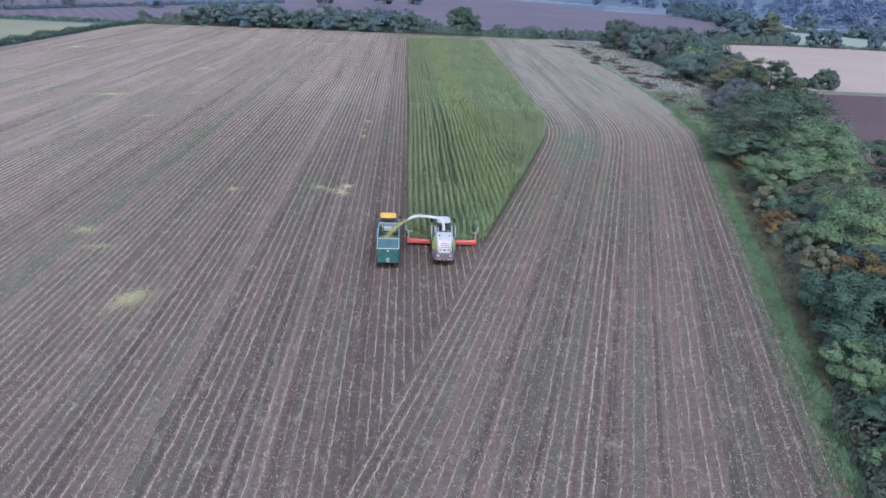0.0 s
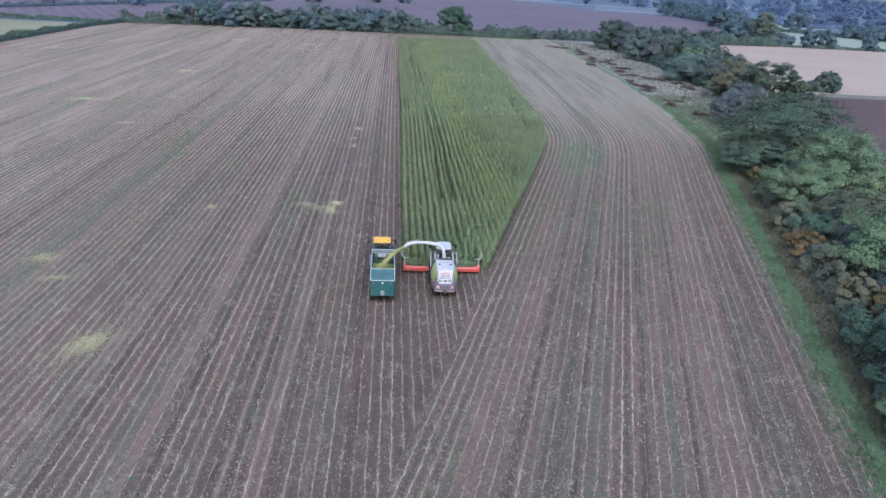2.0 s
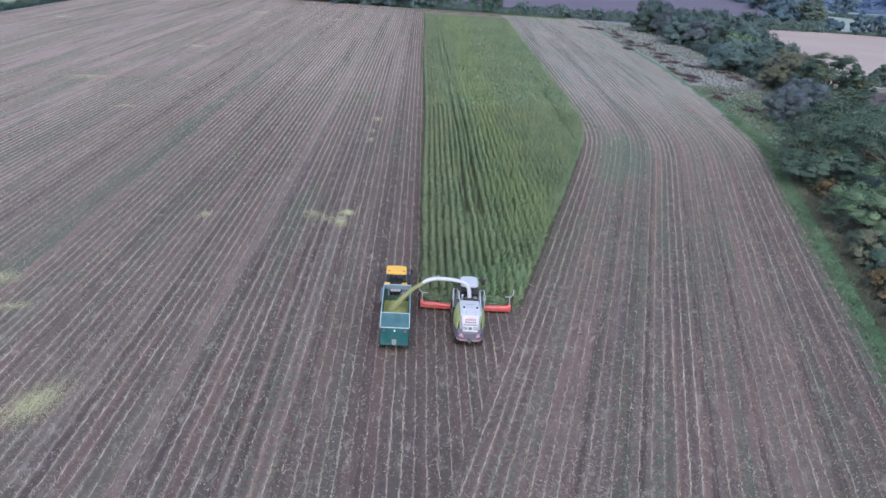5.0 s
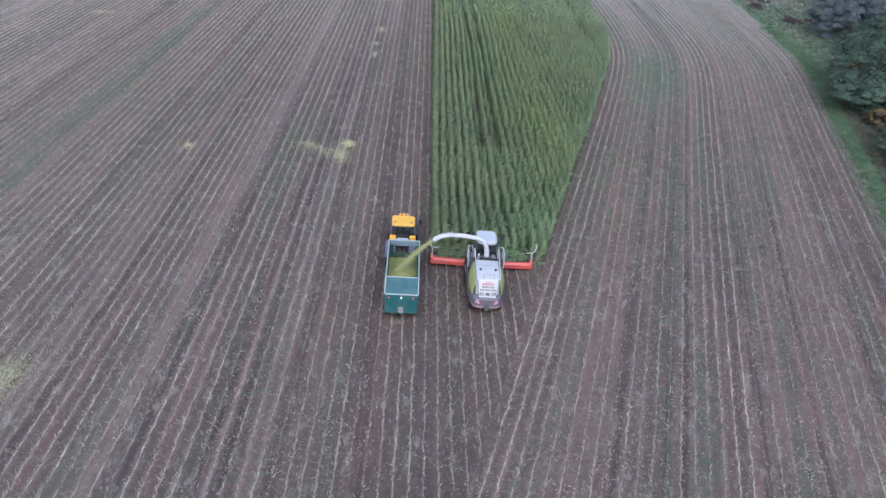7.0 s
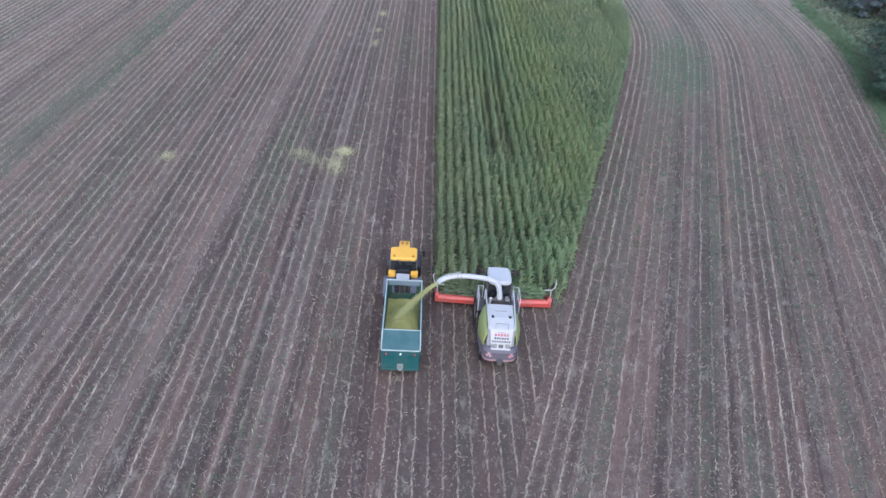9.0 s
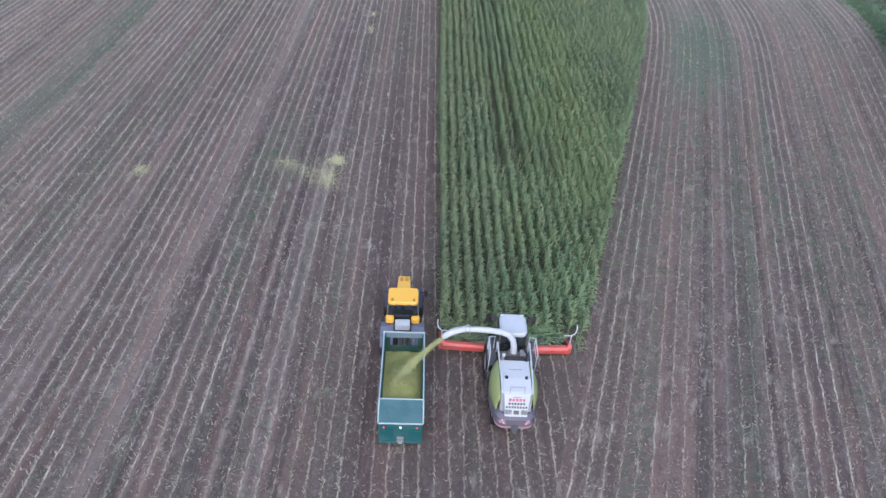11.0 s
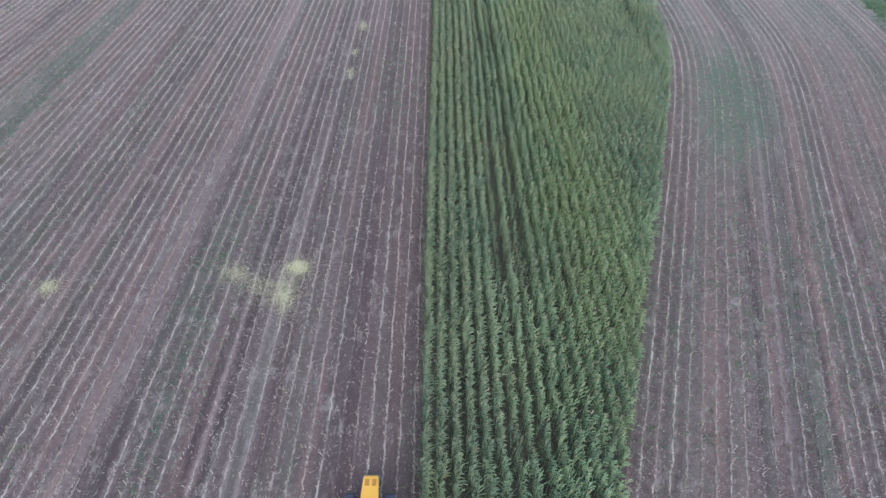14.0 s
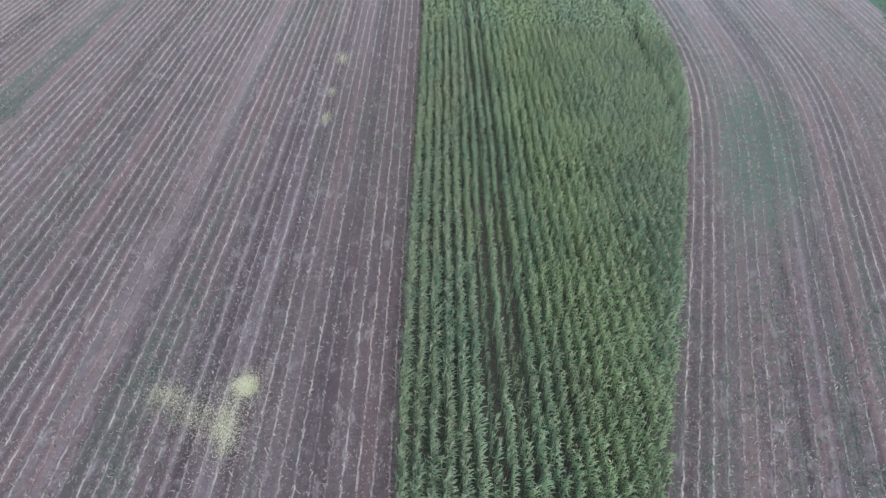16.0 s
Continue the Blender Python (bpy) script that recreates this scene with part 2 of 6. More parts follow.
    col = n.mix(lush, col, (0.095, 0.150, 0.088))
    mat_green = n.math("MULTIPLY", band([(-35.6, 2.8)]), n.step(n.noise(n.scaled(uv, 0.6, 0.15, 1), 1.0, 4, 0.65), 0.32, 0.62, 0.08, 0.6))
    col = n.mix(n.math("MULTIPLY", mat_green, n.step(w, 240.0, 150.0, 0.3, 1.0)), col, (0.110, 0.122, 0.090))
    h = n.math("ADD", clod, n.math("MULTIPLY", line, 0.5))
    return n.done(col, 0.95, h, 0.9, 0.10, spec=0.1)


# centre and width of lanes across the straight rows (below 0) and the headland rows (200 and up)
PALE_LANES = [(-9.0, 0.8), (-11.0, 0.5), (-16.5, 0.45), (-22.4, 0.7), (-24.0, 0.7), (-30.4, 0.8), (-46.0, 1.0), (224.0, 0.4), (208.2, 0.35)]
DARK_LANES = [(-3.8, 0.9), (-7.9, 0.6), (-10.3, 0.4), (-11.4, 0.7), (-15.2, 0.6), (-21.0, 0.5), (-27.5, 0.6), (-41.8, 0.9), (206.8, 0.6), (209.6, 0.35), (210.6, 0.4), (214.8, 0.55), (218.1, 0.35), (222.4, 0.6), (225.4, 0.3), (227.4, 0.5)]
BOLD_LANES = [(-15.5, -8.0), (-33.2, -18.0), (-58.0, -38.0), (199.5, 202.8), (212.0, 214.2)]
WEED_LANES = [(-35.6, 2.6), (-13.7, 0.9), (-52.0, 3.0), (203.6, 1.6), (209.2, 1.4), (212.0, 1.6), (216.8, 1.2), (228.0, 1.8)]
SOIL_A, SOIL_B, SOIL_C = (0.102, 0.075, 0.067), (0.128, 0.096, 0.086), (0.184, 0.146, 0.131)
SOIL_PALE, SOIL_DARK = (0.224, 0.186, 0.170), (0.064, 0.047, 0.046)
SOIL_RED, SOIL_GREEN = (0.205, 0.134, 0.113), (0.118, 0.120, 0.092)
FAR_SOIL_A, FAR_SOIL_B = (0.345, 0.268, 0.234), (0.234, 0.208, 0.158)
SCRAP = (0.34, 0.285, 0.215)
STRAW, LITTER, WEED = (0.52, 0.45, 0.375), (0.40, 0.36, 0.31), (0.078, 0.108, 0.076)

STUBBLE = stubble_material()
GRASS = earth("rough_grass", (0.055, 0.095, 0.035), (0.085, 0.13, 0.05), (0.12, 0.15, 0.07), 0.08, 2.0)
VERGE = earth("green_margin", (0.088, 0.15, 0.09), (0.115, 0.176, 0.106), (0.15, 0.18, 0.125), 0.12, 2.2)
BANK = earth("dry_bank", (0.118, 0.122, 0.090), (0.158, 0.150, 0.120), (0.100, 0.118, 0.072), 0.25, 2.0)
ROUGH = earth("rough_pasture", (0.122, 0.160, 0.112), (0.158, 0.184, 0.134), (0.196, 0.196, 0.160), 0.07, 1.1)
SCRUB = earth("scrub_ground", (0.212, 0.204, 0.190), (0.164, 0.186, 0.152), (0.262, 0.234, 0.228), 0.06, 0.5)
PLOUGH = earth("ploughed_soil", (0.098, 0.067, 0.074), (0.122, 0.084, 0.088), (0.142, 0.104, 0.108), 0.02, 0.8, (3.0, 0.35))
# purplish far soil, paled and blued by haze put into its colour
PLOUGH_FAR = earth("hazed_ploughed_soil", (0.124, 0.104, 0.136), (0.146, 0.122, 0.154), (0.166, 0.142, 0.172), 0.015, 0.4, (6.0, 0.5))
PALE = earth("pale_cereal_stubble", (0.345, 0.275, 0.246), (0.378, 0.302, 0.268), (0.31, 0.25, 0.225), 0.02, 0.5, (4.0, -0.1), 0.2)
LEY = earth("pale_green_ley", (0.205, 0.205, 0.145), (0.235, 0.23, 0.165), (0.185, 0.19, 0.125), 0.03, 0.5)
# ley of the far fields, with bluish haze mixed into the colours
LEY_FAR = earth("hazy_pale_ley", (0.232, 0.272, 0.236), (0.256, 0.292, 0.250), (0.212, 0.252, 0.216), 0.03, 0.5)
DIVIDE = earth("dull_grass", (0.135, 0.145, 0.118), (0.165, 0.165, 0.140), (0.20, 0.19, 0.17), 0.1, 1.0)
# the shade under the standing maize is put into this soil's dark colour
CROP_SOIL = earth("shaded_weedy_soil", (0.070, 0.060, 0.048), (0.082, 0.080, 0.052), (0.098, 0.108, 0.064), 0.3, 3.0)
# far ground tinted slate blue, with distance haze painted into the colour
FAR = earth("hazed_farmland", (0.090, 0.122, 0.178), (0.116, 0.144, 0.196), (0.098, 0.130, 0.186), 0.006, 0.05)
WHITE_STRIP = earth("pale_strips", (0.34, 0.33, 0.36), (0.40, 0.39, 0.42), (0.3, 0.29, 0.32), 0.05, 0.5)
SPILL = earth("dried_chop", (0.50, 0.47, 0.28), (0.57, 0.54, 0.345), (0.42, 0.415, 0.225), 1.2, 14.0)
JET = earth("flying_chop", (0.48, 0.48, 0.24), (0.54, 0.53, 0.29), (0.42, 0.44, 0.2), 1.2, 14.0)
CHOP = earth("chopped_maize", (0.25, 0.255, 0.095), (0.30, 0.30, 0.125), (0.19, 0.215, 0.07), 1.2, 14.0)
FAR_STALK = foliage("far_stalk", (0.319, 0.270, 0.226), (0.407, 0.352, 0.297), None)
STALK = foliage("cut_stalk", (0.250, 0.205, 0.165), (0.520, 0.445, 0.365), None, 0.1, 0.6, None, 0.55)
HUSK = foliage("pale_husk", (0.27, 0.25, 0.19), (0.42, 0.385, 0.31), None)
CHAFF = foliage("dry_leaf_litter", (0.120, 0.098, 0.084), (0.33, 0.283, 0.238), (0.115, 0.150, 0.080), 0.18, 0.35, None, 0.8)
MAIZE = foliage("maize_leaf", (0.145, 0.214, 0.125), (0.246, 0.334, 0.184), (0.285, 0.305, 0.160), 0.06, 0.10, (0.252, 0.312, 0.198), 0.34)
TASSEL = foliage("maize_tassel", (0.235, 0.235, 0.145), (0.345, 0.335, 0.215), None)
BARK = paint("bark", (0.10, 0.08, 0.06), (0.16, 0.15, 0.12), 0.9, 0.6, 0, 0.1)
LEAF = {
    "oak": foliage("oak_leaf", (0.046, 0.070, 0.054), (0.108, 0.158, 0.118), (0.193, 0.152, 0.069), 0.10, patch=0.55, grain=0.24),
    "green": foliage("field_maple_leaf", (0.098, 0.143, 0.092), (0.186, 0.264, 0.164), (0.24, 0.25, 0.10), 0.05, patch=0.55, grain=0.24),
    "lime": foliage("light_green_leaf", (0.096, 0.144, 0.086), (0.176, 0.260, 0.154), (0.24, 0.25, 0.10), 0.08, patch=0.55, grain=0.24),
    "blue": foliage("blue_green_leaf", (0.050, 0.084, 0.066), (0.100, 0.166, 0.128), (0.19, 0.18, 0.08), 0.05, patch=0.55, grain=0.24),
    "grey": foliage("willow_leaf", (0.098, 0.116, 0.128), (0.140, 0.166, 0.182), None, patch=0.55, grain=0.24),
    "gold": foliage("yellowing_leaf", (0.130, 0.134, 0.094), (0.188, 0.190, 0.134), (0.25, 0.22, 0.11), 0.06, patch=0.55, grain=0.24),
    "rust": foliage("russet_leaf", (0.125, 0.098, 0.056), (0.225, 0.158, 0.085), (0.16, 0.165, 0.08), 0.20, patch=0.55, grain=0.24),
    "bramble": foliage("bramble_leaf", (0.088, 0.104, 0.080), (0.148, 0.170, 0.130), (0.19, 0.145, 0.10), 0.10, patch=0.55, grain=0.24),
    "dock": foliage("dead_dock", (0.078, 0.056, 0.056), (0.13, 0.094, 0.092), None),
    "hedge": foliage("hedge_leaf", (0.070, 0.100, 0.092), (0.110, 0.152, 0.138), (0.205, 0.188, 0.128), 0.06, patch=0.55, grain=0.24),
    # blue leaf colour that stands for the haze of distance
    "far": foliage("hazed_distant_leaf", (0.100, 0.145, 0.238), (0.160, 0.220, 0.345), None, patch=0.075, grain=0.10),
    "bank": foliage("bank_dry_grass", (0.112, 0.116, 0.084), (0.180, 0.172, 0.134), (0.11, 0.13, 0.075), 0.12),
    # the next three have distance haze mixed into the leaf colour
    "hedge_far": foliage("hazed_hedge_leaf", (0.094, 0.134, 0.134), (0.138, 0.192, 0.186), None, patch=0.25, grain=0.2),
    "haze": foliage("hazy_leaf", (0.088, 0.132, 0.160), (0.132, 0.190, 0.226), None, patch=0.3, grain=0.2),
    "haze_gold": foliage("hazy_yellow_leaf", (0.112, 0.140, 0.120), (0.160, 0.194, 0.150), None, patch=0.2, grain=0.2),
    "rough": foliage("rough_grass_blade", (0.118, 0.150, 0.100), (0.178, 0.204, 0.142), (0.25, 0.22, 0.17), 0.16, 0.12),
    "grass": foliage("grass_blade", (0.106, 0.165, 0.098), (0.152, 0.236, 0.14), (0.24, 0.23, 0.15), 0.06),
    "straw": foliage("dry_grass", (0.172, 0.172, 0.142), (0.245, 0.230, 0.200), (0.135, 0.165, 0.108), 0.24),
}

TAIL_GREY = paint("dark_plum_grey_plastic", (0.105, 0.095, 0.13), (0.2, 0.18, 0.19), 0.5, 0.35)
TAIL_RIM = paint("faded_pink_strip", (0.30, 0.17, 0.20), (0.25, 0.2, 0.2), 0.5, 0.5)
WHITE = paint("pale_grey_paint", (0.47, 0.48, 0.525), (0.42, 0.40, 0.37), 0.35, 0.35)
SEED_GREEN = paint("lime_green_paint", (0.26, 0.305, 0.115), (0.30, 0.30, 0.18), 0.35, 0.3)
DARK_GREY = paint("dark_grey_plastic", (0.075, 0.077, 0.085), (0.2, 0.18, 0.16), 0.6, 0.45)
MID_GREY = paint("mid_grey_panel", (0.28, 0.28, 0.31), (0.3, 0.27, 0.24), 0.5, 0.4)
RED = paint("red_paint", (0.58, 0.080, 0.070), (0.42, 0.24, 0.22), 0.3, 0.35)
FADED_RED = paint("faded_red_print", (0.42, 0.10, 0.14), (0.4, 0.3, 0.33), 0.5, 0.5)
YELLOW = paint("yellow_paint", (0.78, 0.42, 0.055), (0.5, 0.36, 0.14), 0.35, 0.15)
BLACK = paint("black_rubber", (0.022, 0.022, 0.024), (0.12, 0.095, 0.08), 0.85, 0.6, 0, 0.2)
GLASS = paint("tinted_cab_glass", (0.015, 0.018, 0.022), (0.1, 0.09, 0.08), 0.08, 0.1)
TEAL = paint("teal_green_paint", (0.012, 0.090, 0.098), (0.14, 0.18, 0.15), 0.4, 0.35)
TEAL_PALE = paint("worn_teal_panel", (0.022, 0.084, 0.104), (0.088, 0.150, 0.172), 0.5, 0.6, 0.0, 0.3)
STEEL_BLUE = paint("worn_blue_grey_steel", (0.15, 0.20, 0.245), (0.24, 0.28, 0.31), 0.4, 0.5)
TEAL_DARK = paint("dark_green_inner_wall", (0.018, 0.065, 0.055), (0.11, 0.14, 0.08), 0.6, 0.4)
RIM = paint("scuffed_rim", (0.38, 0.45, 0.48), (0.3, 0.33, 0.28), 0.45, 0.4)
NAVY = paint("dark_navy_plastic", (0.035, 0.036, 0.062), (0.12, 0.11, 0.12), 0.55, 0.4)
SLATE = paint("slate_blue_mudguard", (0.105, 0.118, 0.180), (0.2, 0.19, 0.19), 0.5, 0.4)
STEEL = paint("steel", (0.42, 0.42, 0.43), (0.25, 0.22, 0.19), 0.4, 0.4, 0.7)
LAMP_RED = paint("red_lens", (0.62, 0.09, 0.12), (0.4, 0.1, 0.1), 0.2, 0.1)
LAMP_WHITE = paint("white_lens", (0.85, 0.85, 0.88), (0.5, 0.5, 0.5), 0.2, 0.1)
AMBER = paint("amber_lens", (0.42, 0.20, 0.03), (0.2, 0.12, 0.05), 0.3, 0.1)


# ---- mesh helpers ----
def part(name, bm, material, parent=None, label=""):
    """Link a bmesh as one mesh object under parent."""
    me = bpy.data.meshes.new(name)
    bm.to_mesh(me)
    bm.free()
    me.materials.append(material)
    ob = new(name, me)
    ob.parent = parent
    return tagged(ob, label) if label else ob


def raw(name, verts, faces, material, parent=None, uvs=None):
    """A mesh object from arrays: verts (n, 3), faces (m, 3 or 4)."""
    verts, faces = np.asarray(verts, dtype=np.float32), np.asarray(faces, dtype=np.int32)
    me = bpy.data.meshes.new(name)
    k = faces.shape[1]
    me.vertices.add(len(verts))
    me.vertices.foreach_set("co", verts.ravel())
    me.loops.add(faces.size)
    me.loops.foreach_set("vertex_index", faces.ravel())
    me.polygons.add(len(faces))
    me.polygons.foreach_set("loop_start", np.arange(0, faces.size, k, dtype=np.int32))
    if uvs is not None:
        me.uv_layers.new(name="UVMap").data.foreach_set("uv", np.asarray(uvs, dtype=np.float32)[faces.ravel()].ravel())
    me.update(calc_edges=True)
    me.materials.append(material)
    ob = new(name, me)
    ob.parent = parent
    return ob


def base(name, m, label, category, group=""):
    ob = new(name)
    ob.matrix_world = m
    return tagged(ob, label, category, group)


def box(bm, x, y, z, sx, sy, sz, bevel=0.03, m=None):
    """A bevelled box about its centre."""
    r = bmesh.ops.create_cube(bm, size=1, matrix=(m or Matrix()) @ Matrix.Translation((x, y, z)) @ Matrix.Diagonal((sx, sy, sz, 1)))
    if bevel:
        edges = list({e for v in r["verts"] for e in v.link_edges})
        bmesh.ops.bevel(bm, geom=edges, offset=min(bevel, 0.4 * min(sx, sy, sz)), segments=2, affect="EDGES", profile=0.6)
    return bm


def solid(bm, profile, x0, x1, bevel=0.03, inset0=0.0, inset1=0.0):
    """A closed (y, z) profile drawn out along x; the ends may be drawn in about the profile's middle."""
    cy, cz = sum(p[0] for p in profile) / len(profile), sum(p[1] for p in profile) / len(profile)
    ends = []
    for x, k in ((x0, inset0), (x1, inset1)):
        ends.append([bm.verts.new((x, cy + (y - cy) * (1 - k), cz + (z - cz) * (1 - k))) for y, z in profile])
    n = len(profile)
    fs = [bm.faces.new(ends[0]), bm.faces.new(ends[1][::-1])]
    for i in range(n):
        fs.append(bm.faces.new((ends[0][i], ends[1][i], ends[1][(i + 1) % n], ends[0][(i + 1) % n])))
    bmesh.ops.recalc_face_normals(bm, faces=fs)
    if bevel:
        bmesh.ops.bevel(bm, geom=list({e for f in fs for e in f.edges}), offset=bevel, segments=2, affect="EDGES", profile=0.6)
    return bm


def slab(bm, x, y, z0, z1, sx, sy, r, bevel=0.05):
    """A flat piece with rounded corners and a softened rim."""
    pts = []
    for cx, cy, a0 in ((sx / 2 - r, sy / 2 - r, 0), (-sx / 2 + r, sy / 2 - r, 90), (-sx / 2 + r, -sy / 2 + r, 180), (sx / 2 - r, -sy / 2 + r, 270)):
        pts += [(x + cx + r * math.cos(radians(a0 + 18 * k)), y + cy + r * math.sin(radians(a0 + 18 * k))) for k in range(6)]
    low = [bm.verts.new((a, b, z0)) for a, b in pts]
    mid = [bm.verts.new((a, b, z1 - bevel)) for a, b in pts]
    top = [bm.verts.new((x + (a - x) * (1 - 2 * bevel / sx), y + (b - y) * (1 - 2 * bevel / sy), z1)) for a, b in pts]
    n = len(pts)
    bm.faces.new(low[::-1])
    bm.faces.new(top)
    for p0, p1 in ((low, mid), (mid, top)):
        for i in range(n):
            bm.faces.new((p0[i], p0[(i + 1) % n], p1[(i + 1) % n], p1[i]))
    return bm


def tube(bm, points, radius, sides=10, radii=None, flat=1.0):
    """A round bar or pipe along points; flat squeezes it."""
    pts = [Vector(p) for p in points]
    rings = []
    up = Vector((0.13, 0.2, 1)).normalized()
    for i, p in enumerate(pts):
        d = (pts[min(i + 1, len(pts) - 1)] - pts[max(i - 1, 0)]).normalized()
        a = d.cross(up)
        a = a.normalized() if a.length > 1e-3 else Vector((1, 0, 0))
        b = a.cross(d)
        r = radii[i] if radii else radius
        rings.append([bm.verts.new(p + r * (a * math.cos(k) + flat * b * math.sin(k))) for k in [2 * math.pi * j / sides for j in range(sides)]])
    for r0, r1 in zip(rings, rings[1:]):
        for j in range(sides):
            bm.faces.new((r0[j], r0[(j + 1) % sides], r1[(j + 1) % sides], r1[j]))
    bm.faces.new(rings[0][::-1])
    bm.faces.new(rings[-1])
    return bm


def lathe(bm, profile, m, sides=32):
    """Turn (radius, x) about the local x axis."""
    rings = [[bm.verts.new(m @ Vector((x, r * math.cos(a), r * math.sin(a)))) for a in [2 * math.pi * j / sides for j in range(sides)]] for r, x in profile]
    for r0, r1 in zip(rings, rings[1:]):
        for j in range(sides):
            bm.faces.new((r0[j], r0[(j + 1) % sides], r1[(j + 1) % sides], r1[j]))
    return bm


def wheel(parent, x, y, r, w, hub_material):
    """A lugged tyre on a dished hub."""
    bm = bmesh.new()
    m = pose(x, y, r)
    h = w / 2
    lathe(bm, [(r * 0.55, -h * 0.8), (r * 0.8, -h), (r * 0.93, -h * 0.95), (r * 0.965, -h * 0.7), (r * 0.965, h * 0.7), (r * 0.93, h * 0.95), (r * 0.8, h), (r * 0.55, h * 0.8)], m)
    n = 22
    for i in range(n):
        for side in (-1, 1):
            a = 2 * math.pi * (i + (0.25 if side > 0 else -0.25)) / n
            box(bm, 0, 0, 0, h * 1.05, 0.07, 0.07, 0, m @ pose(0, 0, 0, math.degrees(a)) @ pose(side * h * 0.47, 0, r * 0.975, 0, 0, side * 35))
    tyre = part("tyre", bm, BLACK, parent)
    bm = bmesh.new()
    s = 1 if x > 0 else -1
    lathe(bm, [(r * 0.55, -h * 0.8), (r * 0.52, 0), (r * 0.55, h * 0.8)], m, 24)
    lathe(bm, [(r * 0.54, s * h * 0.6), (r * 0.4, s * h * 0.3), (r * 0.2, s * h * 0.35), (r * 0.17, s * h * 0.6), (0.01, s * h * 0.62)], m, 24)
    part("rim", bm, hub_material, tyre)
    return tyre


# ---- the land ----
def headland(y):
    """x of the slanting edge between the straight rows and the curved headland rows."""
    k = (y - 127) / 6
    soft = 6 * (k if k > 30 else math.log1p(math.exp(k)))
    return 3.9 + 0.03 * (y - 52.7) + 0.303 * (y - 52.7 - soft)


def head_w(y):
    """Width of the headland rows, growing past the bend."""
    k = min(1.0, max(0.0, (y - 95) / 130))
    return 30.1 + 6.5 * k * k * (3 - 2 * k)


def sheet(name, corners, material, z, label, category="field"):
    """A flat polygon of land, cut into a fan of triangles."""
    bm = bmesh.new()
    f = bm.faces.new([bm.verts.new((x, y, z)) for x, y in corners])
    if f.normal.z < 0:
        f.normal_flip()
    f.normal_update()
    bmesh.ops.triangulate(bm, faces=[f])
    ob = part(name, bm, material)
    return tagged(ob, label, category, kind="structure")


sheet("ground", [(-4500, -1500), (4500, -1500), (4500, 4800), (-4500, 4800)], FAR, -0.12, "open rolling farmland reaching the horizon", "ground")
ys = np.concatenate([np.arange(-90, 0, 3.0), np.arange(0, 200, 1.0), np.arange(200, 346, 5.0)])


def strip_field(name, left, right, cols, across, label):
    """A field between two edges x = left(y) and right(y); across(x, y) is the row coordinate."""
    v, uv, f = [], [], []
    for j, y in enumerate(ys):
        a, b = left(y), right(y)
        for i in range(cols + 1):
            x = a + (b - a) * i / cols
            v.append((x, y, 0.03 * noise.noise((x * 0.25, y * 0.25, 0))))
            uv.append((across(x, y), y))
            if i and j:
                k = j * (cols + 1) + i
                f.append((k - cols - 2, k - cols - 1, k, k - 1))
    return tagged(raw(name, v, f, STUBBLE, None, uv), label, "field", kind="structure")


strip_field("field_straight_rows", lambda y: -127.0, headland, 60, lambda x, y: x, "brown harvested maize field with straight pale stubble rows")
strip_field("field_headland_rows", headland, lambda y: headland(y) + head_w(y) + 1.6, 14, lambda x, y: 200 + 28.75 * (x - headland(y)) / head_w(y), "brown maize stubble with curved headland rows and wheel tracks")


def ribbon(name, left, right, y0, y1, material, z, label, category):
    v, f = [], []
    n = int((y1 - y0) / 0.8)
    for j in range(n + 1):
        y = y0 + (y1 - y0) * j / n
        for i in range(5):
            x = left(y) + (right(y) - left(y)) * i / 4
            v.append((x, y, z + 0.12 * noise.noise((x * 0.3, y * 0.3, 3)) * (0 < i < 4)))
            if i and j:
                k = j * 5 + i
                f.append((k - 6, k - 5, k, k - 1))
    return tagged(raw(name, v, f, material), label, category, kind="structure")


def edge(y):
    return headland(y) + head_w(y)


def hedge_line(y):
    """x of the near side of the tree belt."""
    return edge(y) + (1.8 + 0.028 * max(0, y - 45) if y < 115 else 3.76 + 26 * (1 - math.exp(-(y - 115) / 38)))


ribbon("green_margin", lambda y: edge(y) + 0.5 + 0.9 * noise.noise((y * 0.21, 3.1, 0.0)) + 0.5 * noise.noise((y * 0.9, 1.7, 0.0)), lambda y: edge(y) + (2.9 + 0.4 * noise.noise((y * 0.5, 6.2, 0.0)) + 0.015 * max(0, y - 30) if y < 130 else max(1.7, 4.2 - 0.05 * (y - 130))), -90, 290, VERGE, 0.05, "bright green grass margin beside the stubble", "verge")
ribbon("dry_bank", lambda y: edge(y) + 1.6, lambda y: hedge_line(y) + 22, -90, 116, BANK, -0.03, "dry grass bank under the tree belt", "bank")
ribbon("scrub_ground", lambda y: edge(y) + 1.2, lambda y: hedge_line(y) + 14, 168, 338, SCRUB, -0.035, "rough pale scrub with dead weeds", "scrub")
ribbon("rough_grass", lambda y: edge(y) + 0.5, lambda y: hedge_line(y) + 14, 128, 176, ROUGH, -0.03, "rough green grass running into the scrub", "scrub")
# crop shade painted as a dark sheet laid over the stubble soil
ribbon("crop_floor", lambda y: -0.02, lambda y: headland(y) - 0.05, 67.2, 299, CROP_SOIL, 0.05, "weedy soil under the standing maize with the crop's shade in its colour", "soil")
ribbon("far_headland", lambda y: -125, lambda y: 66, 333, 344, GRASS, 0.06, "grassy strip along the far hedge", "verge")

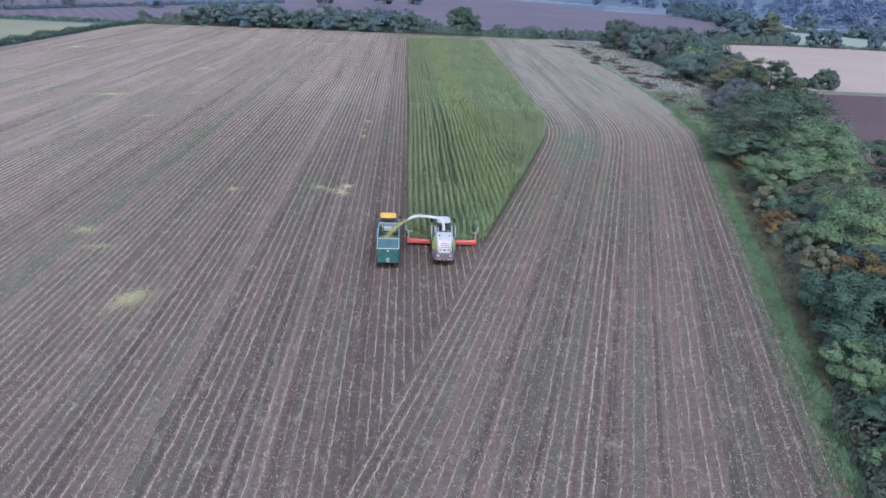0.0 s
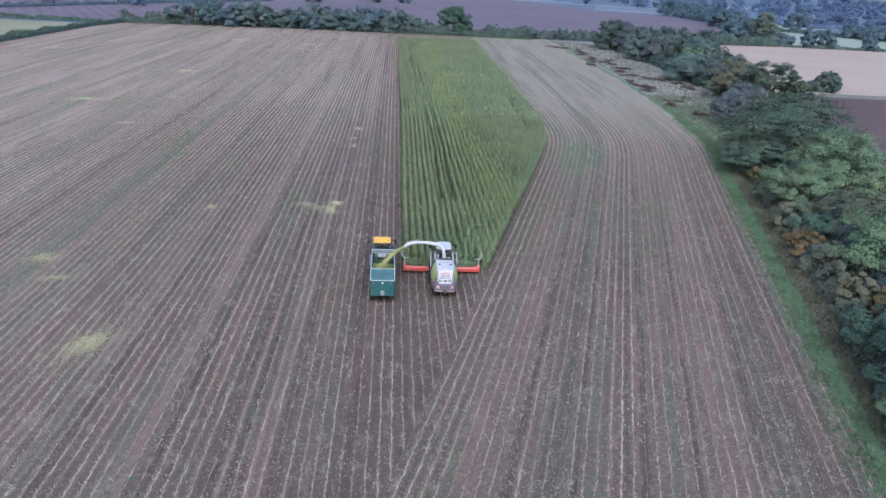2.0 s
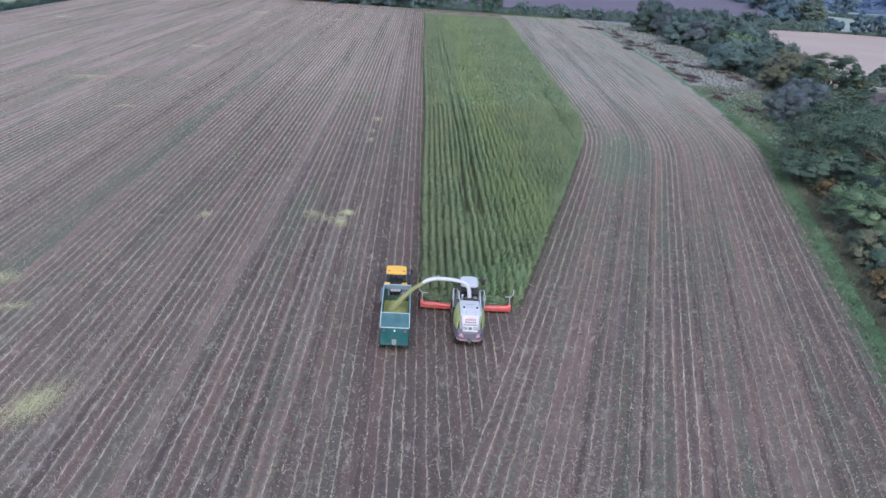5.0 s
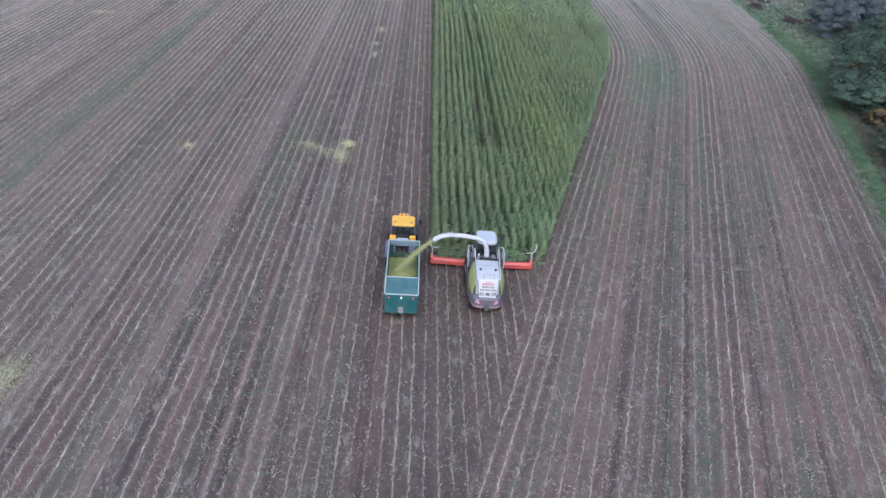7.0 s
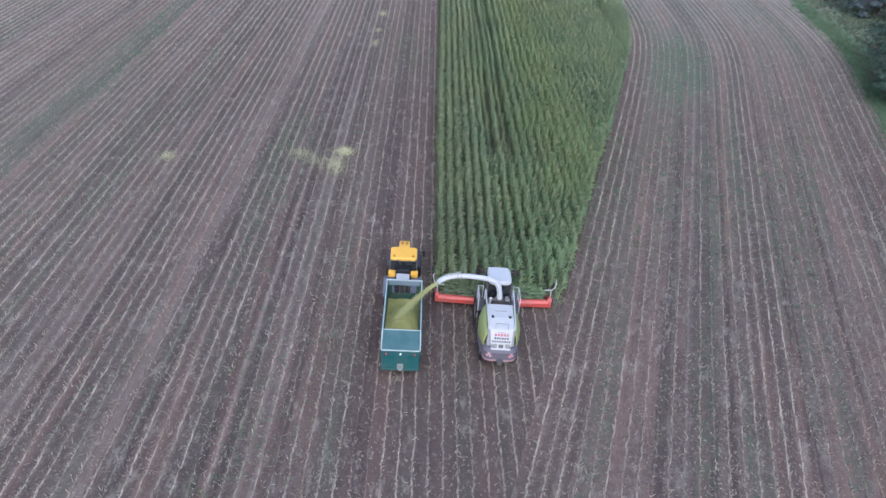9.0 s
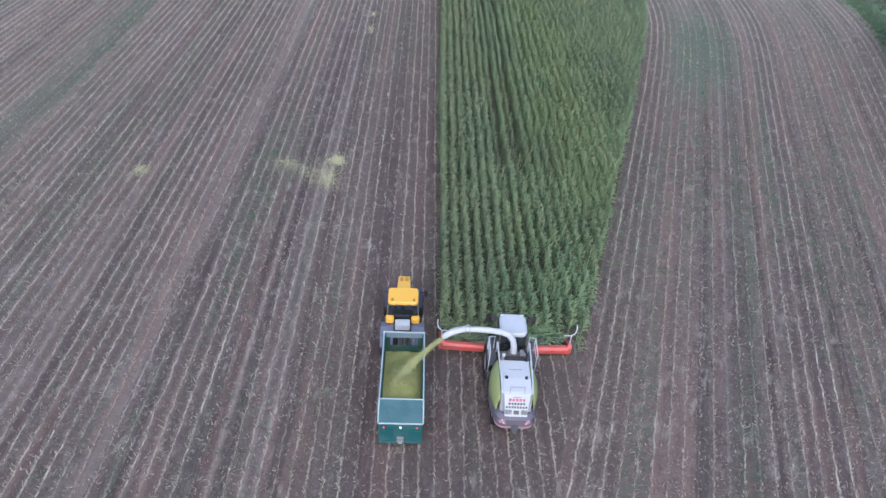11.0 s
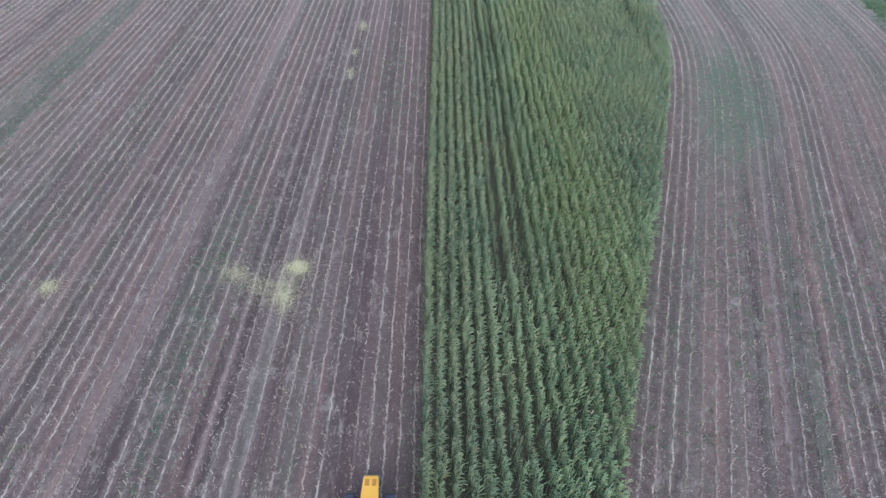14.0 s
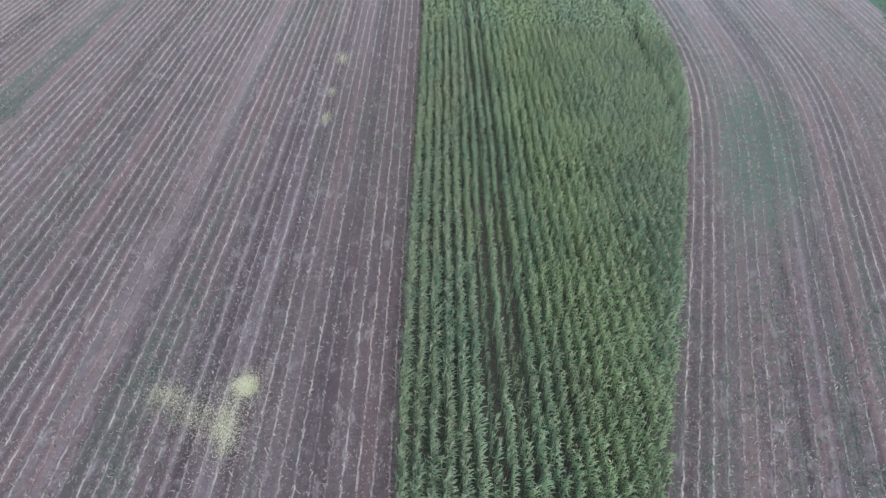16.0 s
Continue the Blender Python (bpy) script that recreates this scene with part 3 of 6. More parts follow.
sheet("ploughed_field", [(5, -160), (330, -160), (330, 193), (100, 191), (84, 150), (70, 110), (52, 60), (30, -20)], PLOUGH, -0.07, "dark ploughed field behind the tree belt")
sheet("field_divide", [(100, 191), (330, 193), (330, 200), (100, 198)], DIVIDE, -0.05, "grass strip between two fields", "verge")
sheet("cereal_stubble_field", [(96, 198), (330, 200), (372, 350), (262, 366), (206, 366), (112, 351), (104, 280)], PALE, -0.06, "pale pinkish cereal stubble field")
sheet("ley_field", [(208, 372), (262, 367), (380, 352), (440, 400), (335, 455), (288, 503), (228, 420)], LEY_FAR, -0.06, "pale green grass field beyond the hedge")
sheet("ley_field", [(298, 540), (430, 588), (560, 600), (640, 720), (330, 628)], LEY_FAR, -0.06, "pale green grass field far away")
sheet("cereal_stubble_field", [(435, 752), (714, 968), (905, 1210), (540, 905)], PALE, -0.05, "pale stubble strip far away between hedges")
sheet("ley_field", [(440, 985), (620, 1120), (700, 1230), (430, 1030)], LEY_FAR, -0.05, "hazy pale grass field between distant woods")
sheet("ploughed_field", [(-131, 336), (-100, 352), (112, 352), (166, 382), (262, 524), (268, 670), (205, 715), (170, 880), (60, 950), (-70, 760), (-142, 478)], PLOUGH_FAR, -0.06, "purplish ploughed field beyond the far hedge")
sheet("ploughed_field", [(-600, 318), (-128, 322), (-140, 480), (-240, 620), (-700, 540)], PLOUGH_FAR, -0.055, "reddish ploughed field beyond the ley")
sheet("ley_field", [(-420, 60), (-130, 120), (-131, 312), (-400, 308)], LEY, -0.06, "pale green field beside the clipped hedge")
for i in range(4):
    for x, y in ((212 + 14 * i, 735 + 48 * i), (150 - 12 * i, 905 + 50 * i)):
        sheet("pale_strip", [(x, y), (x + 95, y - 34), (x + 96, y - 24), (x + 1, y + 10)], WHITE_STRIP, -0.02, "pale covered crop strip in the distance", "crop strip")


# ---- plants ----
def unit(rng, n):
    v = rng.normal(size=(n, 3))
    return v / np.linalg.norm(v, axis=1, keepdims=True)


def leaf_quads(rng, centre, outward, size, out=0.55):
    """Small bent leaf sprays at centres, facing roughly outward. Returns verts and faces."""
    n = len(centre)
    nrm = outward * out + unit(rng, n) * (1 - out)
    nrm /= np.linalg.norm(nrm, axis=1, keepdims=True) + 1e-9
    a = np.cross(nrm, unit(rng, n))
    a /= np.linalg.norm(a, axis=1, keepdims=True) + 1e-9
    b = np.cross(nrm, a)
    s = (size * rng.uniform(0.6, 1.35, n))[:, None]
    lift = nrm * s * 0.28
    v = np.stack([centre - a * s * 0.75, centre - b * s * 0.45 + lift, centre + a * s * 0.75, centre + b * s * 0.45 - lift * 0.4], axis=1).reshape(-1, 3)
    f = np.arange(4 * n).reshape(n, 4)
    return v, f


def leaf_tris(rng, centre, outward, size, out=0.8):
    """Like leaf_quads with one triangle a leaf, for full crowns."""
    n = len(centre)
    nrm = outward * out + unit(rng, n) * (1 - out)
    nrm /= np.linalg.norm(nrm, axis=1, keepdims=True) + 1e-9
    a = np.cross(nrm, unit(rng, n))
    a /= np.linalg.norm(a, axis=1, keepdims=True) + 1e-9
    b = np.cross(nrm, a)
    s = (size * rng.uniform(0.6, 1.35, n))[:, None]
    v = np.stack([centre - a * s * 0.8, centre + a * s * 0.5 + b * s * 0.62, centre + a * s * 0.6 - b * s * 0.55], axis=1).reshape(-1, 3)
    return v, np.arange(3 * n).reshape(n, 3)


def crown_mesh(rng, height, radius, base_z, clumps, per, size, up=0.28, flat=0.8, puff=1.0):
    """Leaves in clumps over the lobes of a rounded, uneven crown that reaches down to base_z; flat clumps make layered boughs."""
    hz, lobes = height - base_z, []
    count = 7 + int(clumps / 20)
    for i in range(count):
        e = -0.34 + 1.28 * (i + 0.5) / count
        a = 2.4 * i + rng.uniform(-0.35, 0.35)
        f = math.sqrt(max(0.0, 1 - e * e))
        q = rng.uniform(0.5, 0.7)
        c = np.array([radius * q * f * math.cos(a), radius * q * f * math.sin(a), base_z + hz * (0.34 + 0.42 * e * rng.uniform(0.85, 1.1))])
        lobes.append((c, np.array([radius, radius, 0.62 * hz]) * rng.uniform(0.32, 0.50)))
    mid = np.array([0, 0, base_z + 0.30 * hz])
    cs, rs = [], []
    for i in range(clumps):
        c, lr = lobes[i % count]
        away = (c - mid) / (np.linalg.norm(c - mid) + 1e-6)
        d = unit(rng, 1)[0] + 0.75 * away
        d /= np.linalg.norm(d)
        cs.append(c + d * lr * rng.uniform(0.6, 1.12))
        rs.append(radius * puff * rng.uniform(0.10, 0.20))
    cs, rs = np.array(cs), np.array(rs)
    k = np.repeat(np.arange(clumps), per)
    out = cs - mid
    out /= np.linalg.norm(out, axis=1, keepdims=True) + 1e-6
    d = unit(rng, len(k)) + 0.55 * out[k]
    d /= np.linalg.norm(d, axis=1, keepdims=True)
    d[:, 2] = np.where(d[:, 2] < 0, d[:, 2] * 0.55, d[:, 2])
    rim = rng.uniform(0.3, 1.0, (len(k), 1)) ** 0.6 * rng.uniform(0.85, 1.25, (len(k), 1))
    p = cs[k] + d * np.array([1.0, 1.0, flat]) * rs[k][:, None] * rim
    # boughs hang a little at their ends
    p[:, 2] -= (1 - flat) * 0.35 * rs[k] * (d[:, 0] ** 2 + d[:, 1] ** 2)
    inner = rng.random(len(k)) < 0.08
    p[inner] = mid + (p[inner] - mid) * rng.uniform(0.6, 0.9, (int(inner.sum()), 1))
    p[:, 2] = np.maximum(p[:, 2], 0.1)
    return leaf_tris(rng, p, 0.8 * d + 0.2 * out[k] + np.array([0, 0, up]), size, 0.74), cs


def tree(name, x, y, height, radius, leaf, label, seed, clumps=110, per=60, size=0.34, base_z=None, category="tree", group="", up=0.28, flat=0.8, puff=1.0):
    rng = np.random.default_rng(seed)
    ob = base(name, pose(x, y, -0.05, 0, 0, rng.uniform(0, 360)), label, category, group)
    bz = height * 0.16 if base_z is None else base_z
    (v, f), cs = crown_mesh(rng, height, radius, bz, clumps, per, size, up, flat, puff)
    raw("crown", v, f, leaf, ob)
    bm = bmesh.new()
    r = 0.035 * height + 0.05
    top = Vector((rng.uniform(-0.3, 0.3), rng.uniform(-0.3, 0.3), height * 0.55))
    tube(bm, [(0, 0, 0), (0.02, 0.03, 0.4), tuple(top * 0.5), tuple(top)], r, 7, [r * 1.4, r, r * 0.75, r * 0.35])
    for c in cs[:: max(1, len(cs) // 9)]:
        s = top * rng.uniform(0.35, 0.9)
        e = Vector(c)
        tube(bm, [tuple(s), tuple((s + e) / 2 + Vector((0, 0, -0.2))), tuple(e)], r, 5, [r * 0.45, r * 0.28, r * 0.1])
    part("trunk", bm, BARK, ob)
    return ob


def hedge(name, points, height, width, leaf, label, seed, density=9.0, size=0.35, category="hedge", kind=""):
    """A hedge along points: leaf sprays over a lumpy ridge, with stems inside."""
    rng = np.random.default_rng(seed)
    ps, ds = [], []
    for (x0, y0), (x1, y1) in zip(points, points[1:]):
        length = math.hypot(x1 - x0, y1 - y0)
        n = int(length * (width + 2 * height) * density)
        t, a = rng.random(n), rng.uniform(-0.15, math.pi + 0.15, n)
        ux, uy = (x1 - x0) / length, (y1 - y0) / length
        px, py = x0 + (x1 - x0) * t, y0 + (y1 - y0) * t
        lump = np.array([0.78 + 0.5 * noise.noise((float(q) * 0.16, float(w) * 0.16, seed)) + 0.28 * noise.noise((float(q) * 0.6, float(w) * 0.6, seed)) for q, w in zip(px, py)])
        rr = rng.uniform(0.78, 1.05, n)
        ca, sa = np.cos(a) * rr * lump * width / 2, np.abs(np.sin(a)) ** 0.7 * rr * lump * height
        ps.append(np.stack([px - uy * ca, py + ux * ca, np.maximum(sa, 0.05)], axis=1))
        ds.append(np.stack([-uy * np.cos(a), ux * np.cos(a), np.abs(np.sin(a))], axis=1))
    v, f = leaf_tris(rng, np.concatenate(ps), np.concatenate(ds), size)
    return tagged(raw(name, v, f, leaf), label, category, kind=kind)


# belt of trees along the field: name, x, y, height, radius, leaf, label
BELT = [
    ("oak_tree", 65.5, 110.5, 12.0, 11.2, "oak", "broad dark green oak with spreading crown", 200, 62, 0.36),
    ("oak_tree", 72.5, 97, 7.4, 4.6, "oak", "dark oak leaning over the ploughed field", 80, 60, 0.36),
    ("oak_tree", 57.5, 107, 6.4, 5.0, "oak", "low dark oak beside the green margin", 70, 60, 0.34),
    ("maple_tree", 60.5, 91, 10.4, 6.6, "green", "full mid green field maple", 150, 62, 0.34),
    ("maple_tree", 53.6, 88.5, 6.8, 5.2, "green", "rounded green hedgerow maple", 90, 60, 0.32),
    ("hazel_bush", 49.3, 78.5, 3.6, 2.8, "blue", "blue-green hazel bush at the margin", 45, 55, 0.3),
    ("beech_sapling", 54.9, 101, 2.7, 1.5, "rust", "small orange-brown beech sapling", 22, 50, 0.26),
    ("hawthorn_bush", 48.2, 80.5, 3.6, 2.5, "gold", "yellowing hawthorn bush beside the bank", 40, 50, 0.28),
    ("hawthorn_bush", 45.2, 72.5, 3.0, 2.2, "rust", "russet hawthorn bush beside the bank", 34, 50, 0.26),
    ("sloe_bush", 57.0, 79.5, 5.6, 5.6, "bramble", "brownish green sloe thicket", 90, 60, 0.3),
    ("maple_tree", 52.0, 65.5, 8.0, 6.4, "lime", "light green maple with yellowing lower leaves", 130, 62, 0.32),
    ("sloe_bush", 45.6, 67.5, 3.8, 3.2, "bramble", "olive brown sloe bush", 55, 55, 0.28),
    ("maple_sapling", 43.0, 60.0, 3.6, 2.0, "gold", "yellow green maple sapling", 40, 55, 0.28),
    ("hawthorn_bush", 44.4, 55.5, 4.2, 3.2, "rust", "brown hawthorn bush behind the bank", 50, 55, 0.28),
    ("ash_tree", 40.6, 51.0, 4.6, 4.2, "blue", "dense blue-green ash tree", 100, 62, 0.3),
    ("ash_tree", 38.6, 45.0, 5.8, 4.6, "blue", "dark blue-green ash beside the bank", 105, 62, 0.3),
    ("oak_tree", 44.5, 46, 7.4, 5.6, "oak", "dark oak standing in the tree belt", 100, 60, 0.32),
    ("hazel_bush", 34.6, 39.5, 4.0, 3.3, "lime", "light green hazel bush by the bank", 70, 60, 0.26),
    ("ash_tree", 40.0, 39.0, 6.8, 4.8, "blue", "dark blue-green ash in the tree belt", 100, 60, 0.28),
    ("hazel_bush", 36.6, 34.0, 5.4, 4.0, "green", "mid green hazel bush in the belt", 80, 60, 0.28),
    ("hawthorn_bush", 31.9, 33.4, 3.4, 2.6, "blue", "dark green hawthorn bush in the belt", 50, 60, 0.26),
    ("hazel_bush", 30.6, 28.6, 3.6, 2.6, "lime", "light green hazel bush at the field edge", 55, 60, 0.26),
    ("hazel_bush", 34.2, 27.6, 5.2, 3.9, "green", "green hazel bush at the field edge", 70, 60, 0.26),
    ("hawthorn_bush", 30.6, 23.0, 4.0, 3.0, "blue", "dark hawthorn bush at the field edge", 55, 60, 0.26),
    ("willow_tree", 75.0, 147, 8.8, 5.8, "grey", "rounded grey-green willow beside the scrub", 130, 62, 0.34),
    ("willow_bush", 72.6, 135, 4.8, 4.4, "bramble", "dull brownish willow bush", 60, 55, 0.32),
    ("hawthorn_bush", 66.0, 126, 3.6, 3.2, "gold", "yellow-green hawthorn at the scrub's edge", 45, 55, 0.3),
    ("aspen_tree", 90.0, 181, 10.5, 5.6, "gold", "tall yellowing aspen in the belt", 95, 60, 0.36),
    ("oak_tree", 94.0, 168, 12.5, 7.6, "oak", "tall dark oak with dead twigs at its top", 150, 60, 0.38),
    ("oak_tree", 83.0, 137, 8.6, 7.0, "oak", "dark green oak behind the willow", 110, 60, 0.36),
    ("ash_tree", 98.5, 165, 9.0, 3.6, "hedge", "greyish ash at the ploughed field's corner", 90, 60, 0.36),
]
for i, (name, x, y, h, r, leaf, label, clumps, per, size) in enumerate(BELT):
    bough = "oak" in name
    tree(name, x, y, h * 1.04, r, LEAF[leaf], label, 100 + i, int(max(56, clumps * (0.62 if bough else 0.95))), 310 if bough else 200, size * (0.50 if y < 120 else 0.60), 0.25,
         "bush" if "bush" in name else "tree", "trees of the field belt", 0.62 if bough else 0.5, 0.42 if bough else 0.72, 1.32 if bough else 1.2)

rng0 = random.Random(5)
for i in range(17):
    y = 186 + 9.2 * i
    x = 94.5 + 0.5 * i + 5 * math.sin(i * 1.3) + (6 if 3 < i < 9 else 0)
    leaf = rng0.choice(["hedge_far", "hedge", "hedge_far", "green", "grey"])
    tree("hedgerow_tree", x, y, rng0.uniform(7.0, 12.0), rng0.uniform(6.0, 8.5), LEAF[leaf], "rounded green hedgerow tree beyond the scrub", 300 + i, 84, 120, 0.44, 0.1, "tree", "trees beyond the scrub", 0.75, 0.8, 1.55)
tree("lone_bush", 131.2, 203, 6.0, 4.0, LEAF["hedge"], "lone rounded dark green bush on the field divide", 71, 170, 150, 0.28, -0.9, "bush", "", 0.6, 0.8, 1.3)

# undergrowth that closes the belt
UNDER = [(-8, -80), (7.5, -40), (22.5, 5), (29.2, 24), (33.4, 35), (37.0, 43), (41.6, 53.5), (46.8, 68), (53.2, 87), (58.4, 103), (66, 118)]
for i, ((x0, y0), (x1, y1)) in enumerate(zip(UNDER, UNDER[1:])):
    hedge("bramble_thicket", [(x0 - 1.5, y0), (x1 - 1.5, y1)], 2.1, 5.4, LEAF["bramble"], "low tangled bramble thicket along the bank", 900 + i, 18, 0.22, "thicket", "stuff")
    hedge("blackthorn_thicket", [(x0 + 4.6, y0), (x1 + 4.6, y1)], 4.0, 7.4, LEAF["hedge"], "dark blackthorn thicket filling the tree belt", 920 + i, 19, 0.27, "thicket", "stuff")
SCRUB_EDGE = [(68, 118), (74, 132), (82, 150), (88, 170), (91, 200), (94, 240), (96, 290), (104, 336)]
for i, ((x0, y0), (x1, y1)) in enumerate(zip(SCRUB_EDGE, SCRUB_EDGE[1:])):
    hedge("blackthorn_thicket", [(x0 + 3, y0), (x1 + 3, y1)], 4.0, 8.0, LEAF["hedge"], "dark blackthorn thicket beyond the scrub", 940 + i, 8, 0.4, "thicket", "stuff")

# far hedge with its trees
hedge("hedge", [(-124, 322), (-60, 336), (0, 338), (60, 341), (118, 346)], 5.6, 5.0, LEAF["hedge"], "dark hedge along the far end of the field", 11, 8.0, 0.40)
hedge("hedge", [(-129, 40), (-129, 215), (-127, 300), (-122, 322)], 2.6, 2.8, LEAF["blue"], "dark clipped hedge along the field's side", 12, 13.0, 0.30)
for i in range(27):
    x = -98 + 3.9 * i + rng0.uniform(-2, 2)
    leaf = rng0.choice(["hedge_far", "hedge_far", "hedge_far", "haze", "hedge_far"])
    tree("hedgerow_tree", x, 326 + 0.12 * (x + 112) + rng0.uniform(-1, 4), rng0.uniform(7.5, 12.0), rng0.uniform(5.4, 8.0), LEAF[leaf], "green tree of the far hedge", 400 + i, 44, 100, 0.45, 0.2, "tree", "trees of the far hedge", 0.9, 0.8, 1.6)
tree("oak_tree", 27.5, 344, 13.8, 8.0, LEAF["blue"], "tall rounded oak standing above the far hedge", 77, 90, 160, 0.42, 0.4, up=0.7, puff=1.5)
for x, h in ((8, 8.5), (14, 6.5), (46, 6.5), (52, 5.5), (66, 6.0), (80, 6.5)):
    tree("hedgerow_bush", x, 341, h, h * 0.62, LEAF["hedge_far"], "dark bush of the far hedge", 500 + x, 30, 90, 0.42, 0.1, "bush")

# woods, hedges and trees of the distance, mostly in haze-tinted leaf colours
def grove(points, count, spread, height, seed, leaf="far", label="wood in the distance with blue haze in its colour"):
    """Many small crowns scattered along a line, joined."""
    rng = np.random.default_rng(seed)
    vs, fs, off = [], [], 0
    segs = [(p, q, math.dist(p, q)) for p, q in zip(points, points[1:])]
    total = sum(k for _, _, k in segs)
    for i in range(count):
        at = rng.random() * total
        for p, q, k in segs:
            if at <= k:
                break
            at -= k
        x, y = p[0] + (q[0] - p[0]) * at / k + rng.normal(0, spread), p[1] + (q[1] - p[1]) * at / k + rng.normal(0, spread)
        h = height * rng.uniform(0.55, 1.15)
        r = h * rng.uniform(0.5, 0.85)
        # sprays round three or four knots of one crown, dense at the heart and loose at the rim
        knots = np.array([x, y, h * 0.45]) + rng.normal(0, 1, (4, 3)) * np.array([r * 0.42, r * 0.42, h * 0.16])
        m = 380 if y < 720 else 210
        c = knots[rng.integers(0, 4, m)]
        d = unit(rng, m)
        p = c + d * np.array([r * 0.62, r * 0.62, h * 0.36]) * rng.uniform(0.35, 1.15, (m, 1))
        p[:, 2] = np.maximum(p[:, 2], 0.2)
        lv, lf = leaf_tris(rng, p, d * 0.4 + np.array([0, 0, 0.8]), h * (0.106 if y < 720 else 0.156), 0.96)
        vs.append(lv)
        fs.append(lf + off)
        off += len(lv)
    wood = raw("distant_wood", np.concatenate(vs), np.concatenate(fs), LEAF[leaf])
    return tagged(wood, label, "wood", kind="stuff")


hedge("hedge", [(112, 350), (160, 356), (205, 366)], 6.5, 8.0, LEAF["hedge"], "tall brownish hedge beyond the cereal stubble", 14, 4.0, 0.6)
hedge("hedge", [(205, 366), (262, 364), (420, 352)], 2.4, 3.4, LEAF["hedge"], "low hedge beyond the cereal stubble", 15, 4.0, 0.5)
hedge("hedge", [(286, 508), (332, 458), (440, 405)], 3.5, 5.0, LEAF["hedge"], "hedge between two pale fields", 16, 2.5, 0.7)
hedge("hedge", [(330, 572), (640, 612), (900, 660)], 5.0, 6.0, LEAF["far"], "far hedge between pale fields", 17, 1.5, 1.0)
hedge("hedge", [(-131, 320), (-170, 318), (-330, 302), (-460, 296)], 2.2, 2.6, LEAF["blue"], "dark thin hedge between the far fields", 13, 7.0, 0.42)
hedge("hedge", [(-460, 318), (-300, 338), (-207, 366), (-172, 440), (-148, 490), (-100, 570)], 2.6, 3.0, LEAF["haze"], "distant hedge beyond the ploughed field", 18, 2.6, 0.7)
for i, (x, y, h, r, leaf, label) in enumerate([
        (203, 376, 17, 9, "haze_gold", "tall tree turning yellow in the far hedge"), (188, 376, 14, 8, "haze", "broad green tree in the far hedge"), (194, 384, 15, 8, "haze", "tree in the far hedge with blue haze in its colour"),
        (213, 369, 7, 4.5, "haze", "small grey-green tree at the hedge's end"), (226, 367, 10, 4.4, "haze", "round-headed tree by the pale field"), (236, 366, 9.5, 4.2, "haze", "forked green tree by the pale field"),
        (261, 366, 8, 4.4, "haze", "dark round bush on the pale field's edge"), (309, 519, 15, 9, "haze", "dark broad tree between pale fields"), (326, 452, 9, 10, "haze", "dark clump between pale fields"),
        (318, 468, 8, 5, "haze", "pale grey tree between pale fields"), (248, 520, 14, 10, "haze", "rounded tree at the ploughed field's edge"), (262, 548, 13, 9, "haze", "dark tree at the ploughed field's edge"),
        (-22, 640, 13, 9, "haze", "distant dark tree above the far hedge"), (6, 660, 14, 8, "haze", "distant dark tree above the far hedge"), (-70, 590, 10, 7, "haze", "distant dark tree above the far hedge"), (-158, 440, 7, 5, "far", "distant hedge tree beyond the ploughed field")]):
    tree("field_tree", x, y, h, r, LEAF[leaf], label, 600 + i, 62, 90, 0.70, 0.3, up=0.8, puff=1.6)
grove([(128, 372), (180, 392), (208, 392)], 24, 5, 8, 22, "hedge", "thick green copse beyond the cereal stubble")
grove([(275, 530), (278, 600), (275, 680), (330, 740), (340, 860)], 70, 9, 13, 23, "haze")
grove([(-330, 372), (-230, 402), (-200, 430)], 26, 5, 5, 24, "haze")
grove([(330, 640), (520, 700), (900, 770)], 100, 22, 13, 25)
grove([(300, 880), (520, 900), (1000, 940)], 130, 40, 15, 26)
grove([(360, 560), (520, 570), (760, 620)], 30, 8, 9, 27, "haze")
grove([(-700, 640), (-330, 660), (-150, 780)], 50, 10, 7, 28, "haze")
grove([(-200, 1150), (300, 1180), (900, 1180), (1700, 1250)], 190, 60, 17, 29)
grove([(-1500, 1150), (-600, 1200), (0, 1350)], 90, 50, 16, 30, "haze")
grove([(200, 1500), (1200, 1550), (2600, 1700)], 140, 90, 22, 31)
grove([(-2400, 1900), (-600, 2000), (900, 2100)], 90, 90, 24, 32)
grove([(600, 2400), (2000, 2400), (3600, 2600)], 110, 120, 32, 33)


# ---- the standing maize ----
CUT_Y = 67.1   # front of the cut


def wheeling(y):
    """x of the pair of wheelings through the crop."""
    return 5.0 + 1.0 * np.clip((y - 78) / 32, 0, 1) - 1.4 * np.clip((y - 115) / 90, 0, 1)


def in_wheel(x, y):
    """1 where plants stand in a wheeling."""
    return (np.abs(np.abs(x - wheeling(y)) - 0.72) < 0.30) * 1.0


def trodden(x, y):
    """How far the crop is stunted beside its wheelings, 0 to 1."""
    return np.clip(1.45 - np.abs(x - wheeling(y)) / 1.45, 0, 1) * (0.75 + 0.25 * np.sin(y * 0.21))


